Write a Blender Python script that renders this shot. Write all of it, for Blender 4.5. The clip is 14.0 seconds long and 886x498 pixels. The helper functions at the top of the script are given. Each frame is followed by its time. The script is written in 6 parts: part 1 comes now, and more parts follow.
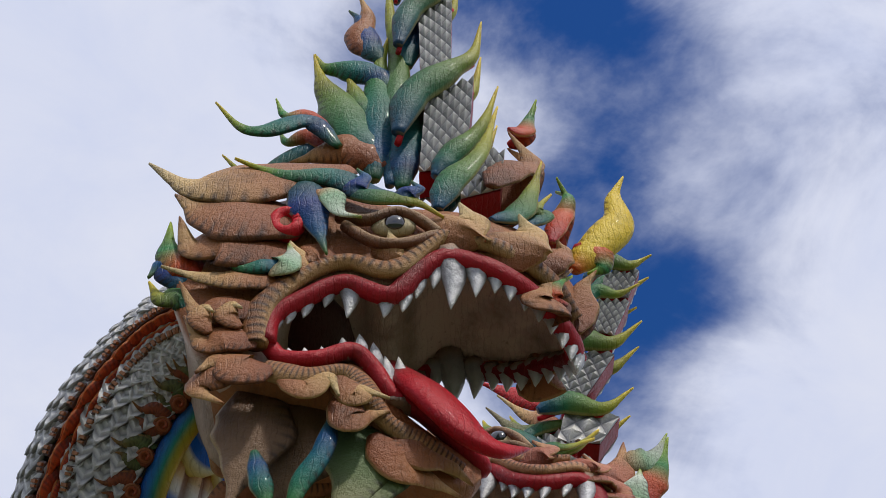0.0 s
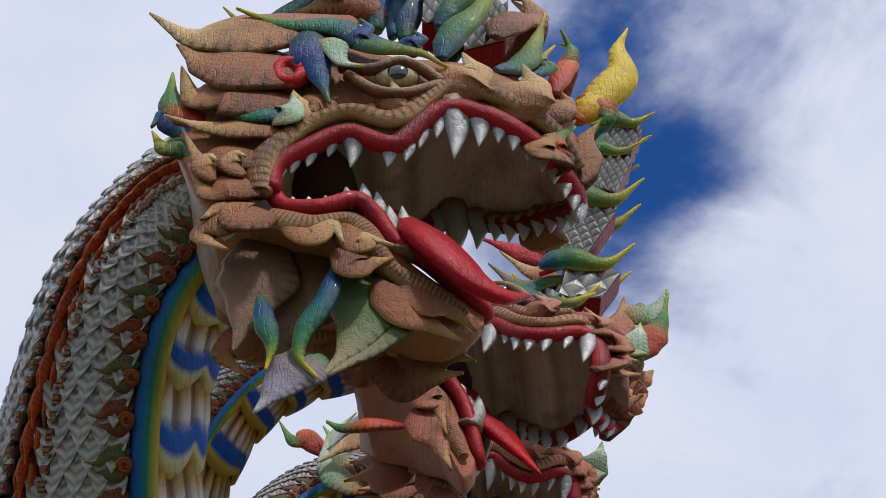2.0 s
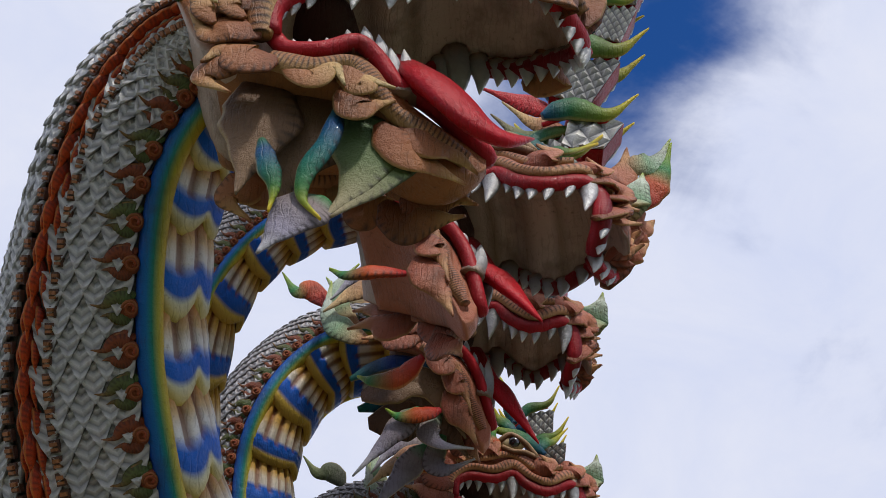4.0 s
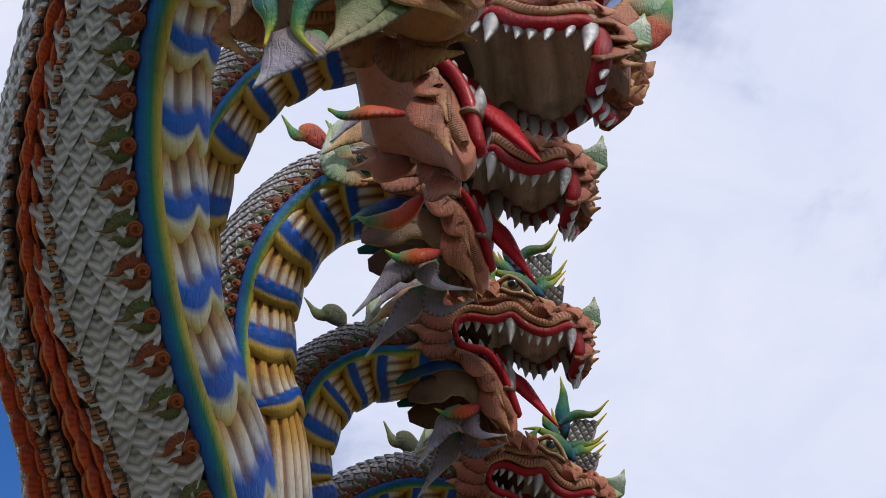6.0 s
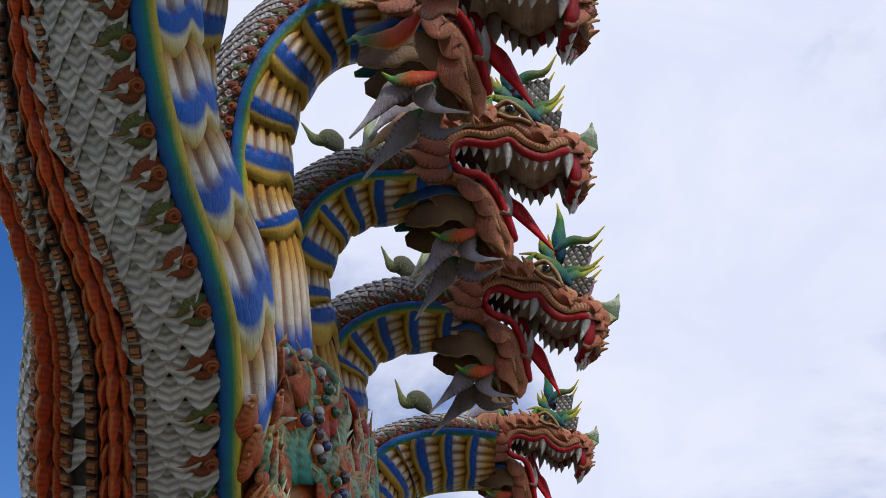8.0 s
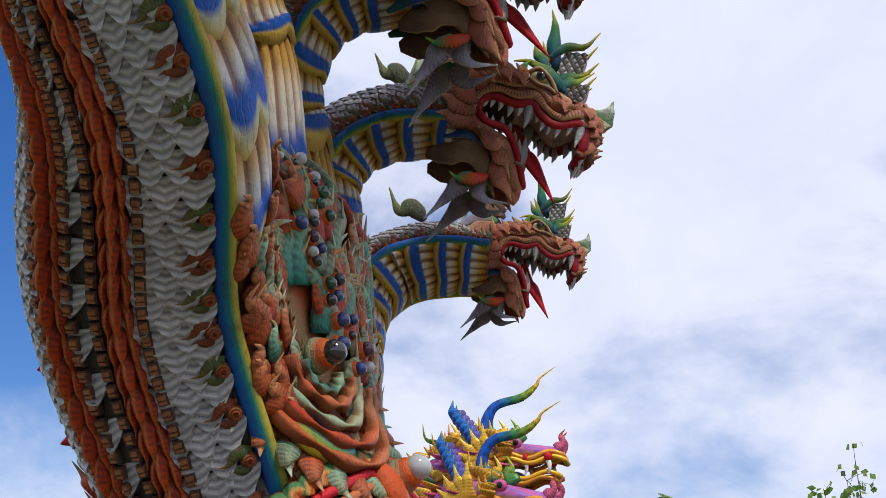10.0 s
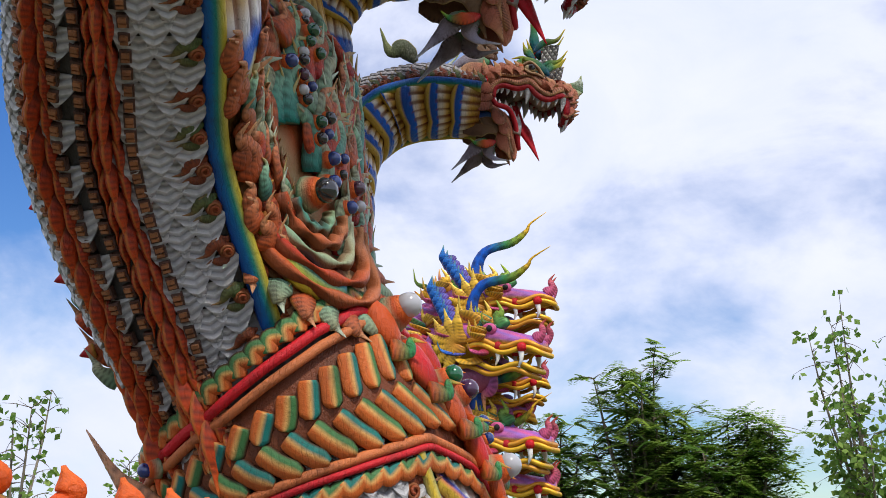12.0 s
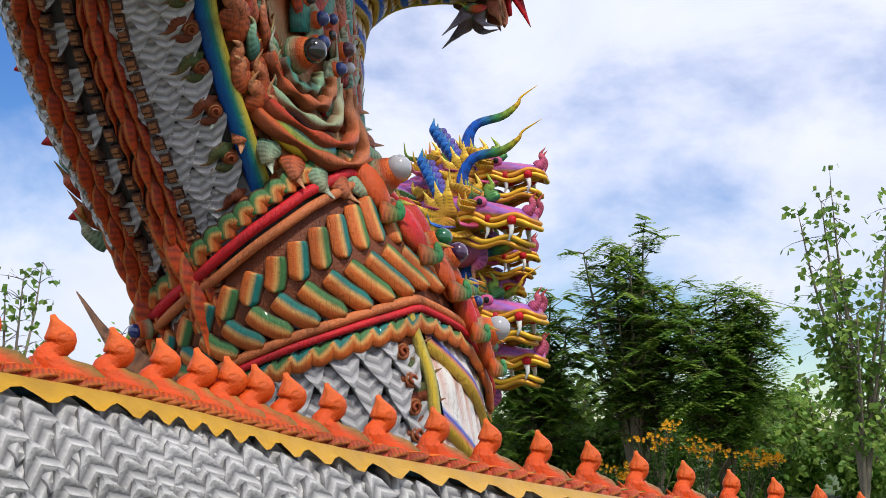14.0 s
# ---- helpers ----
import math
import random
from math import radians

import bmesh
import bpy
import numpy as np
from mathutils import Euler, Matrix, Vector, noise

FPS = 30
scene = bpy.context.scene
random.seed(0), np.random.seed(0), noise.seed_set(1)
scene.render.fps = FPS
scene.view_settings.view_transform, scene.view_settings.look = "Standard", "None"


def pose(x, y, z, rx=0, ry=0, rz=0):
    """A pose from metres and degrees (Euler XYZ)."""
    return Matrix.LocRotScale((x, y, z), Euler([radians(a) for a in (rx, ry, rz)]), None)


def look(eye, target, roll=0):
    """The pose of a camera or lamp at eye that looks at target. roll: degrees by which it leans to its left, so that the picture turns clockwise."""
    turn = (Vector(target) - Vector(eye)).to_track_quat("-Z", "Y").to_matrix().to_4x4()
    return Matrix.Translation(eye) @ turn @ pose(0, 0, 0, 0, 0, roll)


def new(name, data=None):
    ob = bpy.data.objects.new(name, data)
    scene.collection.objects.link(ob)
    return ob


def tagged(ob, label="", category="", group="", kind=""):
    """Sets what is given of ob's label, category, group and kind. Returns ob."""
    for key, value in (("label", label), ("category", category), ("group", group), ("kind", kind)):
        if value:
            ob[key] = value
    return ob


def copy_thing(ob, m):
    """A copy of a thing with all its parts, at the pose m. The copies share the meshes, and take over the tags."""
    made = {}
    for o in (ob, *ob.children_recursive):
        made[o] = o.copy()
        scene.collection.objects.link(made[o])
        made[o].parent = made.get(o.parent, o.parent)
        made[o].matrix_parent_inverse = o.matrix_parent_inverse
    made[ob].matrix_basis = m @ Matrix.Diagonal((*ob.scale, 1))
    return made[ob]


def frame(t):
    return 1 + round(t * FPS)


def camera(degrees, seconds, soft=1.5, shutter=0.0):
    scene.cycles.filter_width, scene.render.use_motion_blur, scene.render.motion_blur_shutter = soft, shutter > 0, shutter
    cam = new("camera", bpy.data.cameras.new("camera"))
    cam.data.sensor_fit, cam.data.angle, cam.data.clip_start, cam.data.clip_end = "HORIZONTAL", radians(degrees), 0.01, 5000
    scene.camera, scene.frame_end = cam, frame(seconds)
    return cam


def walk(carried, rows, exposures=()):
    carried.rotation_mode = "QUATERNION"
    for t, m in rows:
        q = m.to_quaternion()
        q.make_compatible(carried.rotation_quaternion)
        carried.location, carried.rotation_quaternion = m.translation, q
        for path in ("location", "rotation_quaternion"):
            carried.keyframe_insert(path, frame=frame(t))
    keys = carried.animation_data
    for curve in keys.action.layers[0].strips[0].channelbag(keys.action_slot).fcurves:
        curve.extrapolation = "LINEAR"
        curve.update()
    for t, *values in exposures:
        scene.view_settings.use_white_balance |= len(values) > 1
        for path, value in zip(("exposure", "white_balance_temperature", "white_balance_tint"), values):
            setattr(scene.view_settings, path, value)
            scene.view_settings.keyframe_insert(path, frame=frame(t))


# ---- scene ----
cam = camera(36.0, 14.0, soft=0.8)
PATH = [
    (0.0, (0.000, 0.000, 2.200), (0.000, 6.254, 10.003), -0.26),
    (0.5, (-0.005, 0.012, 2.180), (-0.006, 6.461, 9.823), -0.21),
    (1.0, (-0.008, 0.024, 2.163), (-0.011, 6.655, 9.648), -0.21),
    (1.5, (-0.009, 0.041, 2.144), (-0.013, 6.846, 9.472), -0.20),
    (2.0, (-0.010, 0.063, 2.122), (-0.024, 7.035, 9.292), -0.13),
    (2.5, (-0.009, 0.089, 2.099), (-0.022, 7.227, 9.103), -0.10),
    (3.0, (-0.009, 0.114, 2.076), (-0.032, 7.419, 8.905), -0.04),
    (5.5, (0.003, 0.132, 2.015), (-0.042, 8.290, 7.799), 0.14),
    (6.0, (0.010, 0.146, 1.988), (-0.039, 8.457, 7.550), 0.21),
    (6.5, (0.016, 0.162, 1.958), (-0.033, 8.631, 7.275), 0.28),
    (7.0, (0.024, 0.176, 1.930), (-0.023, 8.798, 6.996), 0.32),
    (7.5, (0.028, 0.189, 1.901), (-0.018, 8.953, 6.717), 0.33),
    (10.0, (0.033, 0.219, 1.772), (0.038, 9.648, 5.104), 0.30),
    (10.5, (0.038, 0.224, 1.751), (0.058, 9.760, 4.761), 0.39),
    (11.0, (0.040, 0.226, 1.736), (0.076, 9.848, 4.460), 0.42),
    (11.5, (0.037, 0.228, 1.725), (0.094, 9.915, 4.206), 0.41),
    (12.0, (0.033, 0.230, 1.711), (0.112, 9.969, 3.979), 0.39),
    (12.5, (0.036, 0.237, 1.692), (0.134, 10.022, 3.753), 0.38),
    (13.0, (0.043, 0.247, 1.667), (0.152, 10.075, 3.512), 0.41),
    (13.5, (0.047, 0.260, 1.640), (0.176, 10.127, 3.259), 0.45),
    (14.0, (0.042, 0.273, 1.614), (0.198, 10.175, 3.006), 0.51),
]
walk(cam, [(t, look(e, g, r)) for t, e, g, r in PATH],
     exposures=[(0.0, -0.1), (3.0, -0.05), (5.5, 0.02), (7.5, 0.08), (10.0, 0.15), (12.0, 0.25), (14.0, 0.26)])

# ---- world and sun ----
SUN_ELEV, SUN_AZ = 56.0, -62.0      # azimuth from +X, counter-clockwise
world = bpy.data.worlds.new("world")
scene.world = world
world.use_nodes = True
wn, wl = world.node_tree.nodes, world.node_tree.links
wn.clear()


def wnode(kind, **sets):
    n = wn.new(kind)
    for k, v in sets.items():
        n.inputs[k.replace("_", " ")].default_value = v
    return n


sky = wn.new("ShaderNodeTexSky")
sky.sky_type, sky.sun_disc = "NISHITA", False
sky.sun_elevation, sky.sun_rotation = radians(SUN_ELEV), radians(90 - SUN_AZ)
sky.ozone_density, sky.dust_density = 3.0, 0.4
coord = wn.new("ShaderNodeTexCoord")
mapping = wn.new("ShaderNodeMapping")
mapping.inputs["Scale"].default_value = (1.0, 1.0, 1.5)
mapping.inputs["Location"].default_value = (3.1, 0.4, 1.2)
wl.new(coord.outputs["Generated"], mapping.inputs["Vector"])
billow = wnode("ShaderNodeTexNoise", Scale=3.2, Detail=8.0, Roughness=0.56, Distortion=0.25)
wisps = wnode("ShaderNodeTexNoise", Scale=7.0, Detail=6.0, Roughness=0.6, Distortion=0.5)
for n in (billow, wisps):
    wl.new(mapping.outputs["Vector"], n.inputs["Vector"])
both = wn.new("ShaderNodeMath")
both.operation = "MULTIPLY_ADD"
both.inputs[1].default_value = 0.25
wl.new(wisps.outputs["Fac"], both.inputs[0])
wl.new(billow.outputs["Fac"], both.inputs[2])
cover = wnode("ShaderNodeMapRange", From_Min=0.33, From_Max=0.62)
cover.interpolation_type = "SMOOTHSTEP"
thick = both.outputs[0]
# breaks in the cloud: direction, how wide, how open
for az, el, near, amount in ((6, 60, 0.984, 0.19), (9, 48, 0.991, 0.20), (-21, 23, 0.98, 0.42), (-20, 13, 0.985, 0.22), (9, 1, 0.992, 0.36), (17, 0, 0.992, 0.3), (8, 16, 0.94, 0.12), (11, 25, 0.985, -0.22), (-27, 49, 0.985, -0.28), (16, 47, 0.985, 0.05), (10, 58, 0.992, 0.03)):
    a, e = radians(az), radians(el)
    dot = wn.new("ShaderNodeVectorMath")
    dot.operation = "DOT_PRODUCT"
    dot.inputs[1].default_value = (math.cos(e) * math.sin(a), math.cos(e) * math.cos(a), math.sin(e))
    wl.new(coord.outputs["Generated"], dot.inputs[0])
    gap = wnode("ShaderNodeMapRange", From_Min=near, From_Max=1.0, To_Max=amount)
    gap.interpolation_type = "SMOOTHSTEP"
    wl.new(dot.outputs["Value"], gap.inputs["Value"])
    less = wn.new("ShaderNodeMath")
    less.operation = "SUBTRACT"
    wl.new(thick, less.inputs[0])
    wl.new(gap.outputs["Result"], less.inputs[1])
    thick = less.outputs[0]
wl.new(thick, cover.inputs["Value"])
deep = wn.new("ShaderNodeHueSaturation")
deep.inputs["Saturation"].default_value = 1.35
deep.inputs["Hue"].default_value = 0.515
wl.new(sky.outputs["Color"], deep.inputs["Color"])
tone = wnode("ShaderNodeMapRange", From_Min=0.3, From_Max=0.75, To_Min=0.0, To_Max=1.0)
wl.new(wisps.outputs["Fac"], tone.inputs["Value"])
cloud = wn.new("ShaderNodeMix")
cloud.data_type = "RGBA"
cloud.inputs["A"].default_value = (6.0, 6.5, 8.3, 1)
cloud.inputs["B"].default_value = (7.1, 7.35, 8.5, 1)
wl.new(tone.outputs["Result"], cloud.inputs["Factor"])
blend = wn.new("ShaderNodeMix")
blend.data_type = "RGBA"
wl.new(cover.outputs["Result"], blend.inputs["Factor"])
wl.new(deep.outputs["Color"], blend.inputs["A"])
wl.new(cloud.outputs["Result"], blend.inputs["B"])
bg = wnode("ShaderNodeBackground", Strength=0.11)
wl.new(blend.outputs["Result"], bg.inputs["Color"])
out = wn.new("ShaderNodeOutputWorld")
wl.new(bg.outputs[0], out.inputs["Surface"])

sun = new("sun", bpy.data.lights.new("sun", "SUN"))
sun.data.energy, sun.data.angle, sun.data.color = 2.8, radians(5), (1.0, 0.95, 0.86)
sd = Vector((math.cos(radians(SUN_ELEV)) * math.cos(radians(SUN_AZ)),
             math.cos(radians(SUN_ELEV)) * math.sin(radians(SUN_AZ)), math.sin(radians(SUN_ELEV))))
sun.matrix_world = look(sd * 50, (0, 0, 0))


# ---- materials ----
def material(name, rough=0.5, metal=0.0, grime=0.35, grain=30.0, bump=0.3, coat=0.0, vary=0.12, dirt=(0.05, 0.04, 0.035), carve=0.0, shine=0.28, thin=0.0):
    """Paint whose colour comes with the geometry, with brushed tone, grime and fine relief."""
    m = bpy.data.materials.new(name)
    m.use_nodes = True
    nt, p = m.node_tree, m.node_tree.nodes["Principled BSDF"]
    add, link = nt.nodes.new, nt.links.new
    col = add("ShaderNodeAttribute")
    col.attribute_name = "Col"
    co = add("ShaderNodeTexCoord")
    fine, wide = add("ShaderNodeTexNoise"), add("ShaderNodeTexNoise")
    for n, s, d in ((fine, grain, 6.0), (wide, grain / 9, 5.0)):
        n.inputs["Scale"].default_value, n.inputs["Detail"].default_value = s, d
        n.inputs["Roughness"].default_value = 0.65
        link(co.outputs["Object"], n.inputs["Vector"])
    info = add("ShaderNodeObjectInfo")
    island = add("ShaderNodeNewGeometry")
    rnd = add("ShaderNodeMath")
    rnd.operation = "ADD"
    link(info.outputs["Random"], rnd.inputs[0])
    link(island.outputs["Random Per Island"], rnd.inputs[1])
    val = add("ShaderNodeMapRange")
    val.inputs["From Max"].default_value = 2.0
    val.inputs["To Min"].default_value, val.inputs["To Max"].default_value = 1 - vary, 1 + vary
    link(rnd.outputs[0], val.inputs["Value"])
    tone = add("ShaderNodeHueSaturation")
    link(val.outputs["Result"], tone.inputs["Value"])
    link(col.outputs["Color"], tone.inputs["Color"])
    spots = add("ShaderNodeMapRange")
    spots.inputs["From Min"].default_value, spots.inputs["From Max"].default_value = 0.5, 0.72
    spots.inputs["To Max"].default_value = grime
    link(wide.outputs["Fac"], spots.inputs["Value"])
    fleck = add("ShaderNodeMapRange")
    fleck.inputs["From Min"].default_value, fleck.inputs["From Max"].default_value = 0.58, 0.75
    fleck.inputs["To Max"].default_value = grime
    link(fine.outputs["Fac"], fleck.inputs["Value"])
    most = add("ShaderNodeMath")
    most.operation = "MAXIMUM"
    link(spots.outputs["Result"], most.inputs[0])
    link(fleck.outputs["Result"], most.inputs[1])
    if carve:
        # carved hairlines: patches of thin curved strokes
        waves = add("ShaderNodeTexWave")
        waves.inputs["Scale"].default_value, waves.inputs["Distortion"].default_value = carve, 7.0
        waves.inputs["Detail"].default_value, waves.inputs["Detail Scale"].default_value = 2.0, 0.8
        link(co.outputs["Object"], waves.inputs["Vector"])
        stroke = add("ShaderNodeMapRange")
        stroke.inputs["From Min"].default_value, stroke.inputs["From Max"].default_value = 0.84, 0.97
        link(waves.outputs["Fac"], stroke.inputs["Value"])
        patch = add("ShaderNodeMapRange")
        patch.inputs["From Min"].default_value, patch.inputs["From Max"].default_value = 0.42, 0.56
        patch.inputs["To Max"].default_value = 0.28
        link(wide.outputs["Fac"], patch.inputs["Value"])
        line = add("ShaderNodeMath")
        line.operation = "MULTIPLY"
        link(stroke.outputs["Result"], line.inputs[0])
        link(patch.outputs["Result"], line.inputs[1])
        more = add("ShaderNodeMath")
        more.operation = "MAXIMUM"
        link(most.outputs[0], more.inputs[0])
        link(line.outputs[0], more.inputs[1])
        most = more
    mix = add("ShaderNodeMix")
    mix.data_type = "RGBA"
    mix.inputs["B"].default_value = (*dirt, 1)
    link(most.outputs[0], mix.inputs["Factor"])
    link(tone.outputs["Color"], mix.inputs["A"])
    link(mix.outputs["Result"], p.inputs["Base Color"])
    rr = add("ShaderNodeMapRange")
    rr.inputs["To Min"].default_value, rr.inputs["To Max"].default_value = max(0.05, rough - 0.12), min(1, rough + 0.15)
    link(fine.outputs["Fac"], rr.inputs["Value"])
    link(rr.outputs["Result"], p.inputs["Roughness"])
    p.inputs["Metallic"].default_value = metal
    p.inputs["Specular IOR Level"].default_value = shine
    p.inputs["Coat Weight"].default_value = coat
    if thin:
        # light that passes through a leaf
        glow = add("ShaderNodeBsdfTranslucent")
        link(mix.outputs["Result"], glow.inputs["Color"])
        both_ways = add("ShaderNodeMixShader")
        both_ways.inputs[0].default_value = thin
        link(p.outputs[0], both_ways.inputs[1])
        link(glow.outputs[0], both_ways.inputs[2])
        link(both_ways.outputs[0], nt.nodes["Material Output"].inputs["Surface"])
    b = add("ShaderNodeBump")
    b.inputs["Strength"].default_value, b.inputs["Distance"].default_value = bump, 0.03
    if carve:
        low = add("ShaderNodeMath")
        low.operation = "SUBTRACT"
        link(fine.outputs["Fac"], low.inputs[0])
        link(line.outputs[0], low.inputs[1])
        link(low.outputs[0], b.inputs["Height"])
    else:
        link(fine.outputs["Fac"], b.inputs["Height"])
    link(b.outputs["Normal"], p.inputs["Normal"])
    return m


PAINT = material("oil_paint", 0.46, grime=0.6, grain=34, bump=0.5, carve=10.0, dirt=(0.035, 0.02, 0.014))
SILVER = material("silver_paint", 0.42, metal=0.3, grime=0.4, grain=26, bump=0.5, vary=0.25, shine=0.5)
GOLD = material("gold_paint", 0.35, metal=0.25, grime=0.25, grain=30)
GLOSS = material("gloss_enamel", 0.4, grime=0.55, grain=26, bump=0.4, coat=0.04, shine=0.16, carve=9.0, dirt=(0.03, 0.02, 0.015))
GEM = material("glass_gem", 0.06, grime=0.02, bump=0.02, coat=0.8, shine=0.6)
CEMENT = material("painted_cement", 0.75, grime=0.5, grain=14, bump=0.6, vary=0.2, dirt=(0.12, 0.11, 0.1))
LEAF = material("leaf", 0.5, grime=0.1, grain=6, bump=0.1, vary=0.4, thin=0.5)
BARK = material("bark", 0.85, grime=0.5, grain=16, bump=0.8)
EARTH = material("ground_cover", 0.9, grime=0.6, grain=3.0, bump=0.6)

# colours
GREY, LGREY, DGREY = (0.24, 0.24, 0.25), (0.40, 0.40, 0.42), (0.06, 0.058, 0.056)
WHITE, CREAM, FLESH = (0.74, 0.72, 0.68), (0.68, 0.50, 0.20), (0.56, 0.28, 0.12)
TAN, BROWN, RUST = (0.44, 0.165, 0.055), (0.15, 0.04, 0.014), (0.46, 0.07, 0.014)
ORANGE, RED, CRIMSON = (0.68, 0.14, 0.015), (0.52, 0.012, 0.02), (0.32, 0.008, 0.015)
GREEN, TEAL, BLUE = (0.03, 0.20, 0.06), (0.012, 0.20, 0.17), (0.008, 0.10, 0.50)
NAVY, YELLOW, OCHRE = (0.01, 0.03, 0.16), (0.68, 0.48, 0.04), (0.45, 0.25, 0.045)
PINK, PURPLE, BLACK = (0.60, 0.10, 0.26), (0.22, 0.12, 0.46), (0.012, 0.012, 0.014)
LIME, SAGE = (0.33, 0.42, 0.03), (0.24, 0.40, 0.24)


def lerp(a, b, t):
    return tuple(x + (y - x) * t for x, y in zip(a, b))


def ramp(*stops):
    """Colour along 0..1 from (place, colour) stops."""
    def at(u, *_):
        for (p, a), (q, b) in zip(stops, stops[1:]):
            if u <= q:
                return lerp(a, b, max(0.0, (u - p) / max(q - p, 1e-6)))
        return stops[-1][1]
    return at


def spline(pts, n):
    """n + 1 points along a smooth curve through pts."""
    P = [Vector(p) for p in pts]
    P = [P[0] * 2 - P[1], *P, P[-1] * 2 - P[-2]]
    m, res = len(P) - 3, []
    for i in range(n + 1):
        s = i / n * m
        k = min(int(s), m - 1)
        t = s - k
        a, b, c, d = P[k:k + 4]
        res.append(0.5 * (2 * b + (c - a) * t + (2 * a - 5 * b + 4 * c - d) * t * t + (3 * b - a - 3 * c + d) * t ** 3))
    return res


def along(vals, u):
    """A smooth value at u in 0..1 from evenly spaced vals."""
    s = u * (len(vals) - 1)
    k = min(int(s), len(vals) - 2)
    t = s - k
    t = t * t * (3 - 2 * t)
    return vals[k] * (1 - t) + vals[k + 1] * t


class Shape:
    """Collects vertices, faces and colours of one mesh."""

    def __init__(self):
        self.v, self.f, self.c = [], [], []

    def vert(self, p, c):
        self.v.append((p[0], p[1], p[2]))
        self.c.append(c)
        return len(self.v) - 1

    def grid(self, rows, cols, fn, wrap=False):
        base = len(self.v)
        for i in range(rows):
            for j in range(cols):
                self.vert(*fn(i, j))
        for i in range(rows - 1):
            for j in range(cols if wrap else cols - 1):
                k = (j + 1) % cols
                self.f.append((base + i * cols + j, base + i * cols + k, base + (i + 1) * cols + k, base + (i + 1) * cols + j))
        return base

    def cap(self, base, cols, flip=False):
        ring = list(range(base, base + cols))
        self.f.append(tuple(ring if flip else ring[::-1]))

    def sweep(self, pts, side, wide, thick, colour, n=12, seg=8, edge=1.0):
        """A tapered bar along pts: wide across, thick along side; edge above 1 sharpens its rims."""
        P = spline(pts, n)
        side = Vector(side).normalized()

        def at(i, j):
            t = (P[min(i + 1, n)] - P[max(i - 1, 0)]).normalized()
            s = (side - t * side.dot(t)).normalized()
            w = t.cross(s)
            u, a = i / n, 2 * math.pi * j / seg
            d = math.sin(a)
            return P[i] + w * (wide(u) * math.cos(a)) + s * (thick(u) * math.copysign(abs(d) ** edge, d)), colour(u, math.cos(a))
        b = self.grid(n + 1, seg, at, True)
        self.cap(b, seg)
        self.cap(b + n * seg, seg, True)

    def horn(self, pts, r, colour, side=(0, 1, 0), flat=0.5, n=10, seg=7, belly=0.0, carved=True):
        """A pointed horn or flame with a sharp rim and carved ticks; belly swells it a third of the way up."""
        n = max(n, 26) if carved else n

        def wide(u):
            if carved:
                return r * 1.3 * (1 - u) ** 1.05 * (0.92 + belly * math.sin(min(1, u * 1.5) * math.pi) + 0.13 * math.sin(u * 14)) + r * 0.04
            return r * (1 - u) ** 0.65 * (0.9 + belly * math.sin(min(1, u * 1.5) * math.pi)) + r * 0.03

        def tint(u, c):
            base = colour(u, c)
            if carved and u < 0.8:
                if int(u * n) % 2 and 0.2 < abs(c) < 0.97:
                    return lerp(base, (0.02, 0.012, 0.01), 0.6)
                # rims: ochre highlight painted on one side, shade on the other
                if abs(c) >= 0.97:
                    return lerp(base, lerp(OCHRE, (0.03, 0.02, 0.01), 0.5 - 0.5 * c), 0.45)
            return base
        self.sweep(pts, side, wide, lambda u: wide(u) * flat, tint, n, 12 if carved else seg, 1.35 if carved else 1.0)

    def ball(self, at, r, colour, seg=10, rings=6):
        at, r = Vector(at), (r if hasattr(r, "__len__") else (r, r, r))

        def p(i, j):
            a, b = math.pi * i / rings, 2 * math.pi * j / seg
            q = Vector((math.sin(a) * math.cos(b), math.sin(a) * math.sin(b), math.cos(a)))
            return at + Vector((q.x * r[0], q.y * r[1], q.z * r[2])), colour(i / rings, q.z)
        self.grid(rings + 1, seg, p, True)

    def moved(self, m):
        self.v = [tuple(m @ Vector(p)) for p in self.v]
        return self

    def add(self, other, m=None):
        b = len(self.v)
        self.v += [tuple(m @ Vector(p)) for p in other.v] if m else other.v
        self.c += other.c
        self.f += [tuple(b + k for k in f) for f in other.f]
        return self

    def mesh(self, name, mat, smooth=True):
        me = bpy.data.meshes.new(name)
        me.from_pydata(self.v, [], self.f)
        ca = me.color_attributes.new("Col", "FLOAT_COLOR", "POINT")
        ca.data.foreach_set("color", [x for c in self.c for x in (*c, 1.0)])
        me.materials.append(mat)
        if smooth:
            me.polygons.foreach_set("use_smooth", [True] * len(me.polygons))
        me.update()
        return me


def part(name, shape, mat, parent=None, label="", smooth=True):
    """One mesh object under a thing or a part."""
    me = shape if isinstance(shape, bpy.types.Mesh) else shape.mesh(name, mat, smooth)
    ob = new(name, me)
    ob.parent = parent
    return tagged(ob, label)


def thing(name, at, label, category, group="", kind=""):
    ob = new(name)
    ob.location = at
    ob.empty_display_size = 0.2
    return tagged(ob, label, category, group, kind)


def const(c):
    return lambda *_: c


# ---- ground ----
g = Shape()
rng = random.Random(3)


def ground_at(i, j):
    r = (0.0, 6, 12, 20, 32, 50, 90, 200, 600, 1500, 4000)[i]
    a = 2 * math.pi * j / 40
    return Vector((r * math.cos(a), 8 + r * math.sin(a), -0.06 * math.sin(j * 2.1 + i) if 2 < i < 8 else 0)), \
        lerp((0.16, 0.15, 0.12), (0.06, 0.10, 0.03), min(1, i / 4))


g.grid(11, 40, ground_at, True)
tagged(part("ground", g, EARTH), "trodden earth turning to rough grass", "ground", kind="structure")


